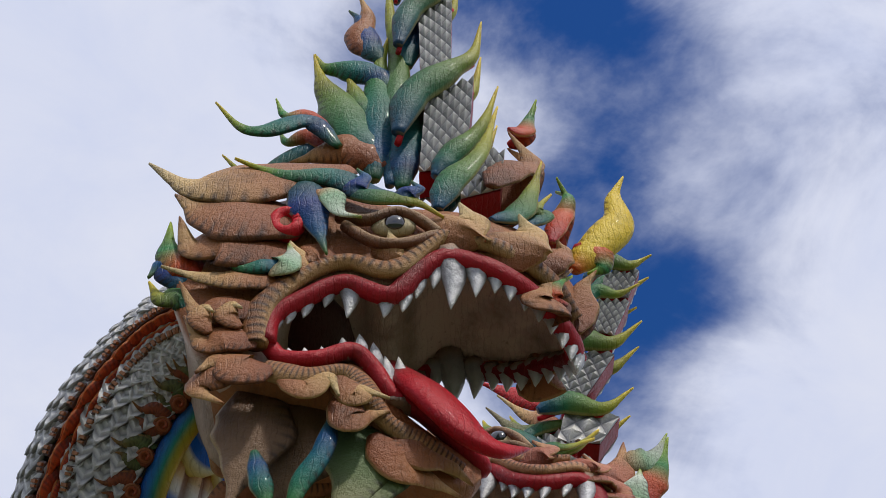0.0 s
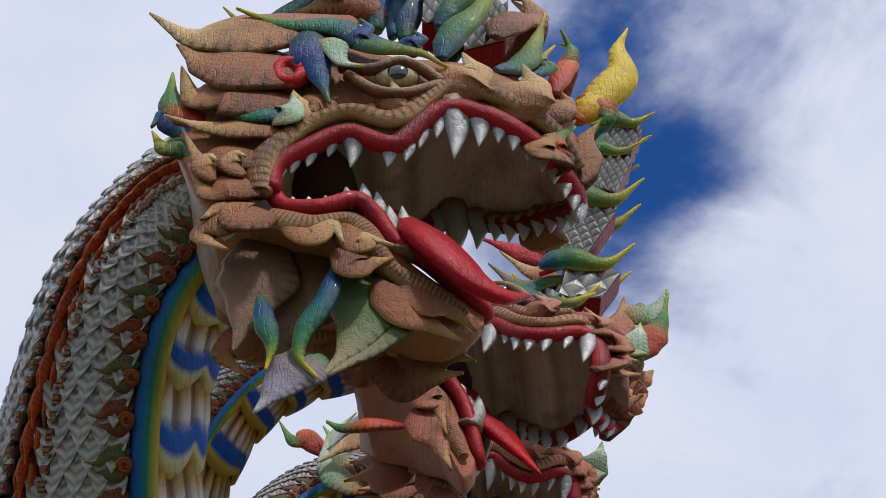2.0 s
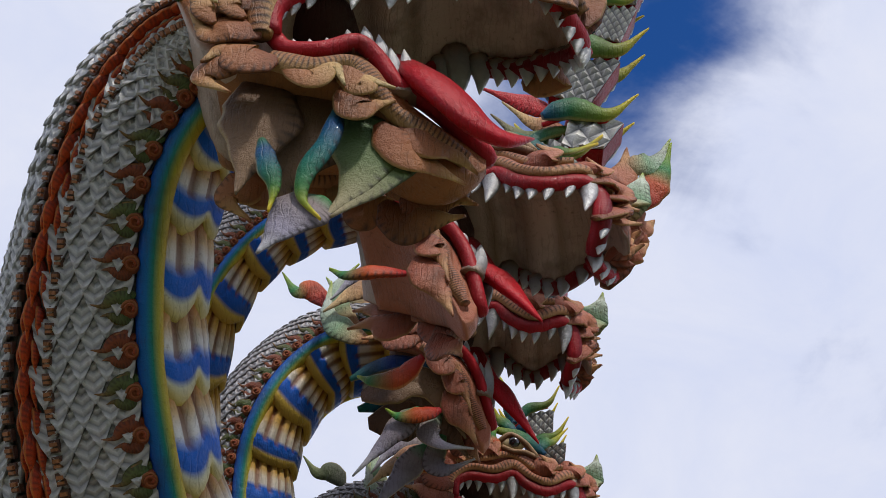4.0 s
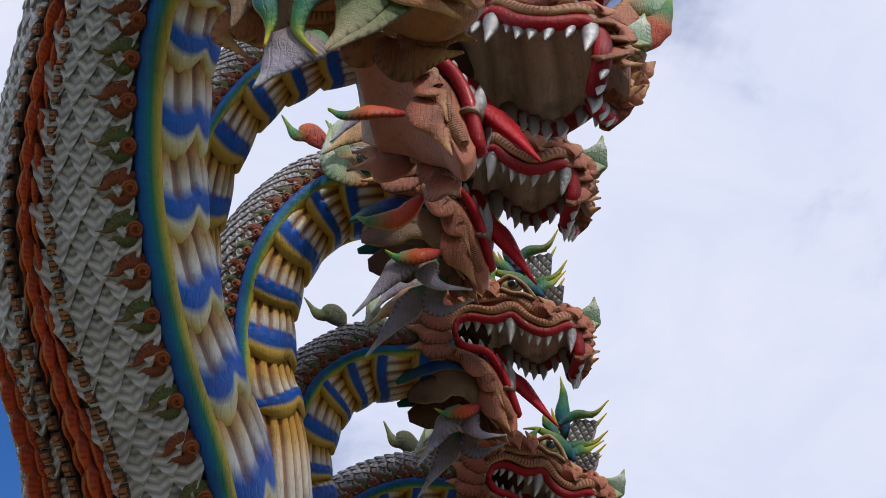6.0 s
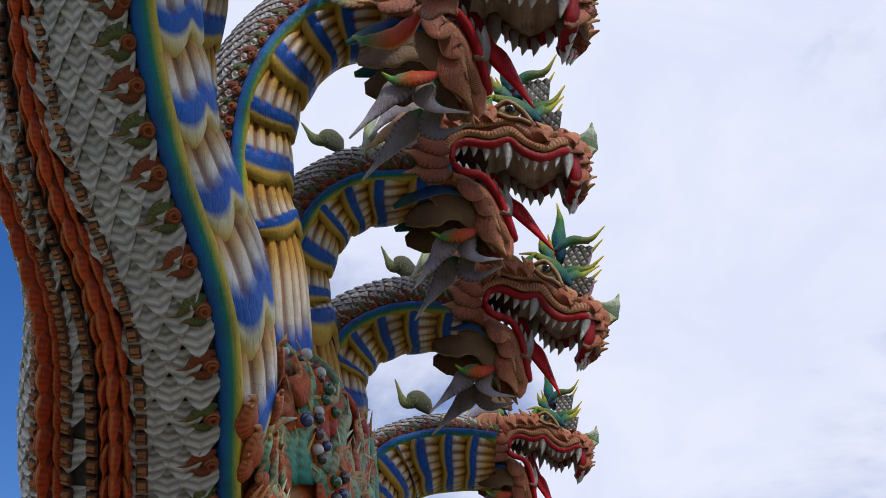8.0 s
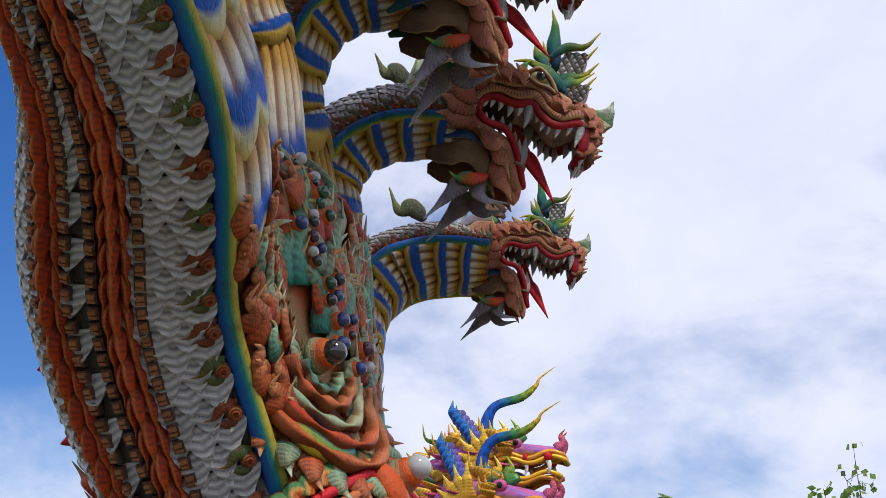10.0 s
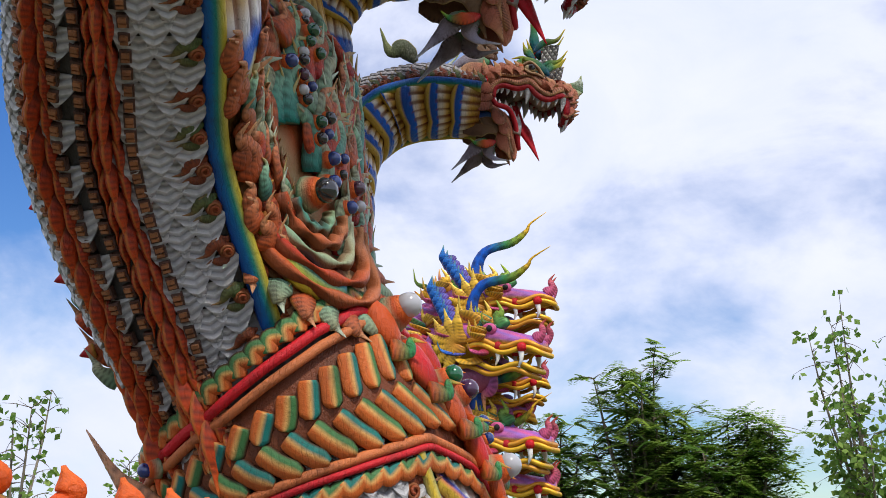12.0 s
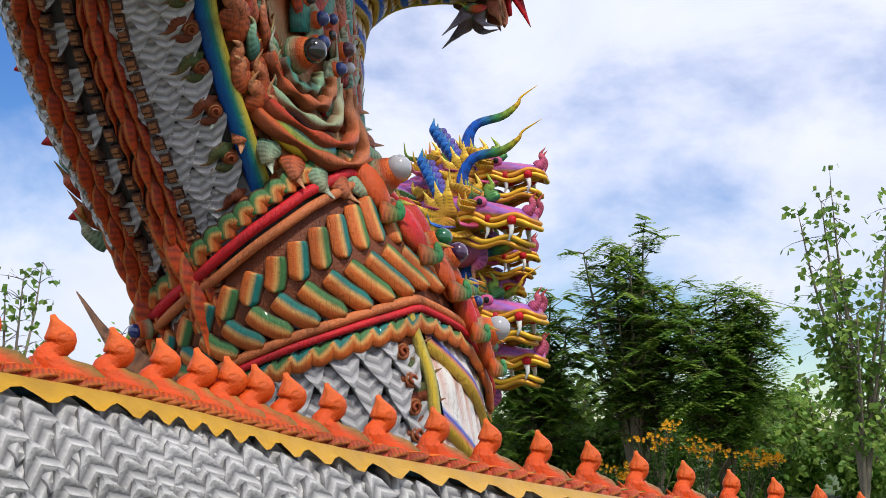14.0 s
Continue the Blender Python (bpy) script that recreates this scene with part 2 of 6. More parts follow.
# ---- the great serpent sculpture ----
serpent = thing("serpent_sculpture", (-0.7, 10.0, 0.0), "towering painted multi-headed serpent sculpture with silver scales and open red mouths", "sculpture")
ORIGIN = Matrix.Translation(-Vector(serpent.location))


class Neck:
    """A curved neck: its line, half-widths and the turning frame along it (u runs from root to head)."""

    def __init__(self, pts, deep, wide, front, n=80, back=(1, 1)):
        self.P, self.n, self.deep, self.wide, self.back = spline(pts, n), n, deep, wide, back
        v = Vector(front)
        self.T, self.V = [], []
        for i in range(n + 1):
            t = (self.P[min(i + 1, n)] - self.P[max(i - 1, 0)]).normalized()
            v = (v - t * v.dot(t)).normalized()
            self.T.append(t)
            self.V.append(v.copy())
        self.length = sum((b - a).length for a, b in zip(self.P, self.P[1:]))

    def at(self, u, phi, lift=0.0):
        """A place on the skin: phi degrees from the belly's middle; also its outward, along and across directions."""
        s = max(0.0, min(1.0, u)) * self.n
        k = min(int(s), self.n - 1)
        w = s - k
        p, t, v = self.P[k].lerp(self.P[k + 1], w), self.T[k].lerp(self.T[k + 1], w).normalized(), self.V[k].lerp(self.V[k + 1], w)
        p = p + t * ((u - max(0.0, min(1.0, u))) * self.length)
        v = (v - t * v.dot(t)).normalized()
        l = t.cross(v)
        a, b = along(self.deep, max(0, min(1, u))), along(self.wide, max(0, min(1, u)))
        c, d = math.cos(radians(phi)), math.sin(radians(phi))
        if c < 0:
            a *= along(self.back, max(0, min(1, u)))
        out = (v * (c / a) + l * (d / b)).normalized()
        return p + v * (a * c) + l * (b * d) + out * lift, out, t, t.cross(out)


def frame_of(p, out, t, across, s=1.0):
    """A matrix that puts z outward and y along the neck towards the head."""
    return Matrix.Translation(p) @ Matrix((across * s, t * s, out * s)).transposed().to_4x4()


def scale_shape(ridges, plain, ridge, slope, relief):
    """One raised scale folded into chevron ridges, its point towards -y."""
    s = Shape()
    n = 2 * ridges
    half = (0.5, 0.56, 0.61, 0.62, 0.58, 0.5, 0.38, 0.22, 0.04)
    rows = []
    for i in range(n + 1):
        t = i / n
        y, hw = 0.62 - 1.62 * t, half[min(8, round(t * 8))]
        # grooves and skirts are coloured darker, as shade between ridges and scales
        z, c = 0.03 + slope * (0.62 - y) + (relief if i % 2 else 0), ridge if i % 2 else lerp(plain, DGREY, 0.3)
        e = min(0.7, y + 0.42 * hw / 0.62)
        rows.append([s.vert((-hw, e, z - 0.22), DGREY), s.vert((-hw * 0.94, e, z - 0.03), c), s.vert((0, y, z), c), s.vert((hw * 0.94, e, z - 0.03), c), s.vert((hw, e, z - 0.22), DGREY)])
    for a, b in zip(rows, rows[1:]):
        s.f += [(a[k], b[k], b[k + 1], a[k + 1]) for k in range(4)]
    return s


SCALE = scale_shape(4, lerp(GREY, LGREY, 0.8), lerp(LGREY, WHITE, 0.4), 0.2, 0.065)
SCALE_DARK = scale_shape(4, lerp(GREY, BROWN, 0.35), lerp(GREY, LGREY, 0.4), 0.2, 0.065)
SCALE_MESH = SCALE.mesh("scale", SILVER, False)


def blossom_shape(leaf):
    """A curled flower boss with a flame leaf sweeping to +x."""
    s = Shape()
    s.ball((0, 0, 0.02), (0.085, 0.085, 0.05), lambda u, z: lerp(BROWN, (0.24, 0.06, 0.02), max(0, z)), 12, 6)
    turn = [(0.06 * math.cos(a) * (1 - a / 16), 0.06 * math.sin(a) * (1 - a / 16), 0.055 + a * 0.003) for a in [k * 0.7 for k in range(16)]]
    s.sweep(turn, (0, 0, 1), lambda u: 0.014, lambda u: 0.014, ramp((0, (0.28, 0.10, 0.035)), (1, (0.26, 0.045, 0.012))), 30, 5)
    c = ramp((0, lerp(leaf, BROWN, 0.4)), (0.55, lerp(leaf, BROWN, 0.6)), (1, (0.26, 0.12, 0.04)))
    s.horn([(0.0, 0.06, 0.01), (0.1, 0.09, 0.03), (0.2, 0.02, 0.03), (0.30, 0.03, 0.05)], 0.055, c, (0, 0, 1), 0.5, 10, 6, 0.4)
    s.horn([(0.0, -0.06, 0.01), (0.08, -0.08, 0.03), (0.16, -0.05, 0.03), (0.22, -0.06, 0.04)], 0.045, c, (0, 0, 1), 0.5, 8, 6, 0.4)
    s.horn([(-0.03, 0.08, 0.0), (0.03, 0.14, 0.03), (0.12, 0.13, 0.05)], 0.04, c, (0, 0, 1), 0.5, 8, 6)
    return s


BLOSSOMS = [blossom_shape(c).mesh("blossom", PAINT) for c in (GREEN, (0.26, 0.05, 0.015))]


def spine_shape():
    """One curled flame of a back crest, rooted at the origin, rising along z and leaning to -y."""
    s = Shape()
    c = ramp((0, (0.10, 0.008, 0.006)), (0.3, (0.40, 0.035, 0.008)), (0.8, (0.60, 0.08, 0.012)), (1, (0.6, 0.16, 0.03)))
    s.horn([(0, 0.12, -0.03), (0, 0.09, 0.09), (0, -0.06, 0.14), (0, -0.22, 0.16)], 0.11, c, (1, 0, 0), 0.42, 9, 6, 0.35)
    for q in (-1, 1):
        s.horn([(q * 0.04, 0.08, 0), (q * 0.08, 0.02, 0.07), (q * 0.08, -0.1, 0.09), (q * 0.1, -0.2, 0.1)], 0.065, c, (1, 0, 0), 0.6, 7, 6, 0.3)
    return s


SPINE_MESH = spine_shape().mesh("crest_flame", PAINT)


def chain_shape():
    s = Shape()
    for x, y, z, a, b, h, c in ((0, 0, 0.02, 0.045, 0.055, 0.05, lerp(DGREY, BROWN, 0.4)), (0, 0.02, 0.06, 0.03, 0.016, 0.03, lerp(TAN, DGREY, 0.3)),
                                (0, -0.025, 0.055, 0.03, 0.012, 0.03, lerp(TAN, DGREY, 0.3))):
        k = [s.vert((x + a * p, y + b * q, z + h * r * 0.5), c) for r in (-1, 1) for p, q in ((-1, -1), (1, -1), (1, 1), (-1, 1))]
        s.f += [(k[4], k[5], k[6], k[7]), (k[0], k[1], k[5], k[4]), (k[1], k[2], k[6], k[5]), (k[2], k[3], k[7], k[6]), (k[3], k[0], k[4], k[7])]
    return s


CHAIN = chain_shape()


def belly_plate(neck, u0, u1, reach, colour):
    """One overlapping belly plate, its two-lobed free edge towards the root."""
    s, rows, cols = Shape(), 17, 43

    def fn(i, j):
        w, q = i / (rows - 1), j / (cols - 1) * 2 - 1
        lobe = 0.30 * abs(math.sin(q * 2.0 * math.pi)) ** 0.6 - 0.08 if reach > 60 else 0.12 * abs(math.sin(q * math.pi)) - 0.04
        u = u1 + (u0 - u1) * w * (1 + lobe * w)
        lift = 0.012 + 0.055 * w + (0.03 * math.sin(math.pi * min(1, w * 1.02)) if i < rows - 1 else -0.03)
        groove = abs((q * 4.5) % 1 - 0.5) < 0.15 and 0.05 < w < 0.68
        c = colour(w)
        if groove:
            c, lift = lerp(c, (0.16, 0.04, 0.012), 0.95 - 0.45 * w), lift - 0.022
        return neck.at(u, q * reach, lift)[0] - serpent.location, c
    s.grid(rows, cols, fn)
    return s


BELLY = ramp((0, (0.26, 0.08, 0.015)), (0.2, (0.48, 0.20, 0.045)), (0.36, (0.62, 0.42, 0.20)), (0.48, (0.74, 0.70, 0.66)), (0.58, (0.72, 0.72, 0.74)), (0.65, (0.01, 0.13, 0.62)), (0.84, (0.01, 0.10, 0.48)), (0.88, (0.70, 0.66, 0.40)), (1, (0.48, 0.34, 0.06)))


BELLY_GOLD = ramp((0, (0.20, 0.08, 0.01)), (0.22, (0.45, 0.24, 0.03)), (0.34, (0.55, 0.34, 0.10)), (0.45, (0.6, 0.52, 0.42)), (0.56, (0.62, 0.57, 0.5)), (0.62, BLUE), (0.82, (0.01, 0.07, 0.32)), (0.87, (0.5, 0.34, 0.06)), (1, (0.34, 0.18, 0.02)))


def build_neck(pts, deep, wide, front, u_first, pieces, plates, reach, crests, label, back=(1, 1)):
    nk = Neck(pts, deep, wide, front, 80, back)
    body = Shape()

    def skin(i, j):
        phi = j / 36 * 360
        return nk.at(i / 70, phi)[0] - serpent.location, (lerp(BROWN, OCHRE, 0.3) if abs((phi + 180) % 360 - 180) < reach + 6 else DGREY)
    b = body.grid(71, 36, skin, True)
    body.cap(b, 36)
    body.cap(b + 70 * 36, 36, True)
    neck = part("neck", body, PAINT, serpent, label)
    # belly plates
    du = (1 - u_first) / plates
    for k in range(plates):
        u = u_first + k * du
        part("belly_plate", belly_plate(nk, u - du * 0.12, u + du * 1.02, reach, BELLY if reach > 60 else BELLY_GOLD), GLOSS, neck)
    # edging beads
    girth = min(deep[1], 0.52)
    for q in (-1, 1):
        s = Shape()
        line = [nk.at(k / 40, q * (reach + 4), 0.035)[0] - serpent.location for k in range(41)]
        s.sweep(line, (0.15, -1, -0.2), lambda u: 0.085 * girth / 0.52, lambda u: 0.07 * girth / 0.52, lambda u, c: ramp((0, (0.008, 0.05, 0.30)), (0.4, (0.01, 0.12, 0.30)), (0.65, (0.02, 0.20, 0.10)), (0.85, (0.40, 0.34, 0.03)), (1, (0.5, 0.35, 0.04)))(0.5 + 0.5 * c), 70, 14)
        part("edging", s, GLOSS, neck)
    # blossoms
    girth = min(deep[1], 0.52)
    step = 0.27 * girth / 0.5
    m = int(nk.length / step)
    for k in range(m):
        for q in (-1, 1):
            p, out, t, across = nk.at((k + 0.5) / m, q * (reach + 17), 0.015)
            ob = part("blossom", BLOSSOMS[k % 2 if q < 0 else (k + 1) % 2], PAINT, neck)
            f = frame_of(p, out, t, across, girth / 0.66)
            if f.to_3x3().col[0].dot(nk.V[int(nk.n * (k + 0.5) / m)]) > 0:
                f = f @ Matrix.Diagonal((-1, 1, 1, 1))
            ob.matrix_basis = ORIGIN @ f
    # the back's crests draw together and grow towards the foot of the great neck

    def low_down(u):
        return max(0.0, min(1.0, (0.6 - u) / 0.3)) if reach > 66 else 0.0

    def crest_at(c, u):
        return c + math.copysign(13 * low_down(u), -c)
    # scales
    size = 0.155 * girth / 0.5
    rows = int(nk.length / (size * 0.86))
    rest, count = Shape(), 0
    for i in range(rows):
        for j in range(9):
            for q in (-1, 1):
                phi = q * (reach + 24 + (10.5 if reach > 60 else 13.5) * (j + (i % 2) * 0.5))
                if abs(phi) > 181 or min(abs(abs(phi) - abs(c)) for c in [crest_at(c, (i + 0.5) / rows) for c in crests if not (c == -161 and i > rows * 0.5)]) < 6.5:
                    continue
                p, out, t, across = nk.at((i + 0.5) / rows, phi, 0.01)
                f = ORIGIN @ frame_of(p, out, t, across, size) @ Matrix.Diagonal((1 + 0.65 * low_down((i + 0.5) / rows), 1, 1, 1))
                if pieces and q == pieces and count < 295 and i > rows * 0.06:
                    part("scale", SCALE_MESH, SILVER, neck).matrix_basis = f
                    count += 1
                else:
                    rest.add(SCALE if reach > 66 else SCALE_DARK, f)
    tagged(part("scale_coat", rest, SILVER, neck, smooth=False), kind="stuff")
    # back crest and its two chains
    m = int(nk.length / 0.17)
    chain = Shape()
    for k in range(m):
        for c in crests:
            if c == -161 and k > m * 0.5:
                continue
            p, out, t, across = nk.at((k + 0.5) / m, crest_at(c, (k + 0.5) / m), -0.02)
            part("crest_flame", SPINE_MESH, PAINT, neck).matrix_basis = ORIGIN @ frame_of(p, out, t, across, girth / 0.8 * (1 + 0.5 * low_down((k + 0.5) / m)))
            for w in (0.25, 0.75):
                for q in (-1, 1):
                    chain.add(CHAIN, ORIGIN @ frame_of(*nk.at((k + w) / m, crest_at(c, (k + w) / m) + q * (11 - 2 * low_down((k + w) / m)), 0.02), girth / 0.78 * (1 + 0.35 * low_down((k + w) / m))))
    tagged(part("chain_edge", chain, PAINT, neck, smooth=False), kind="stuff")
    return nk


NECKS = []
NECKS.append(([(-1.0, 9.8, 2.5), (-1.3, 9.1, 3.5), (-1.54, 8.35, 4.45), (-1.47, 7.35, 5.2), (-1.68, 6.65, 5.85), (-1.80, 6.1, 6.5), (-1.73, 5.62, 7.2), (-1.38, 5.35, 7.7), (-0.9, 5.1, 7.75)],
     (0.56, 0.44, 0.38, 0.44, 0.48), (0.62, 0.52, 0.48, 0.46, 0.44), (0.96, 0.27, 0.0), 0.31, -1, 10, 67, (-132, -161, 140), "tall curving neck with silver scales and blue-edged white belly plates", (1.3, 2.2, 2.05, 1.12, 0.98)))
NECKS.append(([(-1.0, 10.1, 2.6), (-1.7, 9.4, 4.2), (-1.876, 8.200, 6.464), (-1.860, 7.800, 7.115), (-1.719, 7.500, 7.701), (-1.439, 7.400, 8.192), (-1.046, 7.400, 8.505), (-0.532, 7.400, 8.638)],
     (0.302, 0.280, 0.257, 0.242, 0.227), (0.287, 0.265, 0.250, 0.227, 0.212), (0.98, -0.17, 0.0), 0.06, 0, 9, 60, (-160, 160), ""))
NECKS.append(([(-0.95, 10.4, 2.8), (-1.3, 10.2, 4.0), (-1.502, 9.700, 6.413), (-1.607, 9.500, 6.943), (-1.626, 9.400, 7.496), (-1.528, 9.300, 7.938), (-1.284, 9.300, 8.380), (-0.950, 9.300, 8.650), (-0.483, 9.300, 8.726), (-0.060, 9.300, 8.756)],
     (0.395, 0.381, 0.362, 0.344, 0.307), (0.372, 0.372, 0.353, 0.325, 0.279), (0.95, -0.3, 0.0), 0.06, 0, 9, 58, (180,), ""))
NECKS.append(([(-0.85, 10.8, 3.0), (-1.0, 10.7, 4.2), (-1.271, 10.600, 6.180), (-1.360, 10.500, 6.635), (-1.298, 10.400, 7.051), (-1.106, 10.400, 7.436), (-0.764, 10.400, 7.673), (-0.352, 10.400, 7.724), (0.037, 10.400, 7.787)],
     (0.361, 0.347, 0.327, 0.308, 0.279), (0.347, 0.337, 0.318, 0.289, 0.260), (0.95, -0.3, 0.0), 0.06, 0, 9, 58, (180,), ""))
NECKS.append(([(-1.05, 11.0, 3.2), (-1.035, 11.600, 5.030), (-1.104, 11.600, 5.599), (-1.096, 11.500, 6.039), (-1.075, 11.500, 6.443), (-0.858, 11.500, 6.774), (-0.480, 11.500, 6.960), (-0.072, 11.500, 6.986), (0.286, 11.500, 6.950)],
     (0.381, 0.366, 0.335, 0.305, 0.274), (0.366, 0.356, 0.325, 0.295, 0.254), (0.95, -0.3, 0.0), 0.06, 0, 9, 58, (180,), ""))
NECKS.append(([(-1.05, 11.2, 3.6), (-0.906, 11.900, 4.600), (-0.900, 12.300, 5.125), (-0.816, 12.600, 5.600), (-0.536, 12.800, 5.964), (-0.208, 12.800, 6.100), (0.150, 12.800, 6.132), (0.481, 12.800, 6.105)],
     (0.341, 0.341, 0.341, 0.331, 0.309), (0.320, 0.320, 0.320, 0.309, 0.277), (0.95, -0.3, 0.0), 0.06, 0, 9, 58, (180,), ""))


def u_line(z_of, length, hw0, hw1, n=26, side=1.0):
    """A U from one corner round the front to the other."""
    pts = []
    for k in range(n + 1):
        a = k / n * 2 - 1
        q = 1 - abs(a)
        x = length * min(1.0, math.sin(min(1, q * 1.25) * math.pi / 2))
        w = (hw0 + (hw1 - hw0) * x / length) * (min(1, abs(a) / 0.34) ** 0.6)
        pts.append((x, math.copysign(w, a) if a else 0.0, z_of(x)))
    return pts


# ---- carved heads ----
SKIN = [(0.42, 0.115, 0.05), (0.52, 0.20, 0.10)]


def FUR(u, *_):
    return ramp((0, BROWN), (0.25, SKIN[0]), (0.65, SKIN[1]), (0.88, lerp(SKIN[1], CREAM, 0.35)), (1, lerp(SKIN[1], BROWN, 0.3)))(u)


def PALE(u, *_):
    return ramp((0, SKIN[0]), (0.3, SKIN[1]), (0.7, lerp(SKIN[1], CREAM, 0.5)), (1, lerp(CREAM, GREY, 0.3)))(u)


FROND = ramp((0, (0.015, 0.10, 0.03)), (0.15, (0.006, 0.05, 0.15)), (0.4, (0.008, 0.12, 0.10)), (0.65, (0.03, 0.14, 0.03)), (0.85, (0.25, 0.28, 0.02)), (1, YELLOW))
FROND2 = ramp((0, (0.006, 0.05, 0.12)), (0.3, (0.02, 0.12, 0.05)), (0.6, (0.12, 0.18, 0.02)), (0.82, (0.33, 0.30, 0.02)), (1, YELLOW))
DEEP = ramp((0, (0.01, 0.11, 0.08)), (0.4, NAVY), (0.75, (0.006, 0.07, 0.18)), (1, (0.10, 0.18, 0.05)))
EMBER = ramp((0, CRIMSON), (0.4, RUST), (0.7, GREEN), (1, LIME))
SUNNY = ramp((0, RUST), (0.18, YELLOW), (1, YELLOW))
ICE = ramp((0, TAN), (0.4, SAGE), (0.8, lerp(SAGE, WHITE, 0.6)), (1, LIME))
FIN = ramp((0, GREEN), (0.25, lerp(BROWN, GREY, 0.6)), (0.7, lerp(GREY, PURPLE, 0.2)), (1, LGREY))
VANE = ramp((0, (0.05, 0.10, 0.05)), (0.5, (0.10, 0.14, 0.05)), (1, (0.30, 0.24, 0.14)))
FIN_BACK = ramp((0, (0.03, 0.035, 0.02)), (0.5, (0.06, 0.075, 0.03)), (1, (0.18, 0.2, 0.06)))
HIDE = ramp((0, (0.10, 0.045, 0.024)), (0.6, (0.16, 0.09, 0.045)), (1, (0.21, 0.125, 0.065)))


def leaf(pts, w, tint, side=(0, -1, 0), thick=0.25, n=44, strokes=3, dark=0.8, spread=1.3):
    """A carved, curling leaf along pts: full in its lower half, pointed at the end, with cut strokes towards its rims."""
    s = Shape()

    def wide(u):
        return w * spread * (0.55 + 0.75 * math.sin(min(1.0, 0.1 + 1.1 * u) * math.pi)) * (1 - u ** 3) * min(1.0, 0.45 + 3 * u) * (1 + 0.07 * math.sin(u * 19)) + 0.006

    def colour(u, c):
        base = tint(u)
        # painted edge light: one rim shaded dark, the opposite one cream
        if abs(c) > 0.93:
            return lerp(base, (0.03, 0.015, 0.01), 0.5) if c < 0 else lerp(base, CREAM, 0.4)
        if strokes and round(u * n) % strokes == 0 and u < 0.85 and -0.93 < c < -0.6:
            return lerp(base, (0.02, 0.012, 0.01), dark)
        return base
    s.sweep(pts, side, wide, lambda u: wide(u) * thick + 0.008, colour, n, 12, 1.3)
    return s


def band(line, wide, thick, col, dark, n, side=(0, -1, 0.25)):
    """A raised band along a line with short strokes cut across it."""
    s = Shape()
    # cream towards one side is a highlight put into the colour
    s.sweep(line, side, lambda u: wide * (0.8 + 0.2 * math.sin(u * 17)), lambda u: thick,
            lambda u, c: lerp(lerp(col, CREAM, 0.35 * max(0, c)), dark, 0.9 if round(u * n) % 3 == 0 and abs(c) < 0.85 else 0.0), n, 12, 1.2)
    return s


def tooth(a, tip, r):
    """A silver fang from its root a to its tip."""
    a, tip = Vector(a), Vector(tip)
    d = tip - a
    s = Shape()
    c = ramp((0, lerp(DGREY, FLESH, 0.3)), (0.25, GREY), (0.6, LGREY), (1, lerp(LGREY, WHITE, 0.6)))
    s.sweep([a - d * 0.15, a + d * 0.4 + Vector((r * 0.25, 0, 0)), tip], (0, 1, 0), lambda u: r * (1 - u) ** 0.8 * (1 + 0.25 * math.sin(u * 3)) + 0.002, lambda u: r * 0.85 * (1 - u) ** 0.8 + 0.002, c, 9, 9)
    return s


def flipped(pts, mid):
    return [(p[0], 2 * mid - p[1], p[2]) for p in pts]


def loft(st, mid, under, skin, hollow, top=0.8, cols=30, n=40):
    """A body through upright stations (x, low, high, half-width); its underside hollowed and coloured apart."""
    s = Shape()
    X = spline([(a, b, c) for a, b, c, _ in st], n)
    W = spline([(a, d, 0) for a, _, _, d in st], n)

    def fn(i, j):
        x, lo, hi = X[i]
        hw = max(0.02, W[i].y)
        a = 2 * math.pi * j / cols
        c, d = math.cos(a), math.sin(a)
        y = hw * math.copysign(abs(c) ** 0.7, c)
        z0 = lo + (hi - lo) * 0.3
        z = z0 + (hi - z0) * abs(d) ** top if d >= 0 else z0 - (z0 - lo) * abs(d) ** 0.35 + hollow * hw * (1 - (y / hw) ** 2)
        col = under(x) if d < -0.25 else skin(x, j)
        return Vector((x, mid + y, z)), col
    b = s.grid(n + 1, cols, fn, True)
    s.cap(b, cols)
    s.cap(b + n * cols, cols, True)
    return s


def field(corners, nx, nz, out):
    """A field of small silver pyramids between four corners, facing out."""
    s = Shape()
    A, B, C, D = [Vector(p) for p in corners]
    out = Vector(out)

    def pt(a, b):
        a, b = max(0, min(1, a)), max(0, min(1, b))
        return A.lerp(B, a).lerp(D.lerp(C, a), b)
    for i in range(nx + 1):
        for k in range(nz + 1):
            if (i + k) % 2:
                continue
            a, b = i / nx, k / nz
            ids = [s.vert(pt(a + da / nx, b + db / nz), GREY) for da, db in ((1, 0), (0, 1), (-1, 0), (0, -1))]
            tip = s.vert(pt(a, b) + out, WHITE)
            s.f += [(ids[m], ids[(m + 1) % 4], tip) for m in range(4)]
    return s


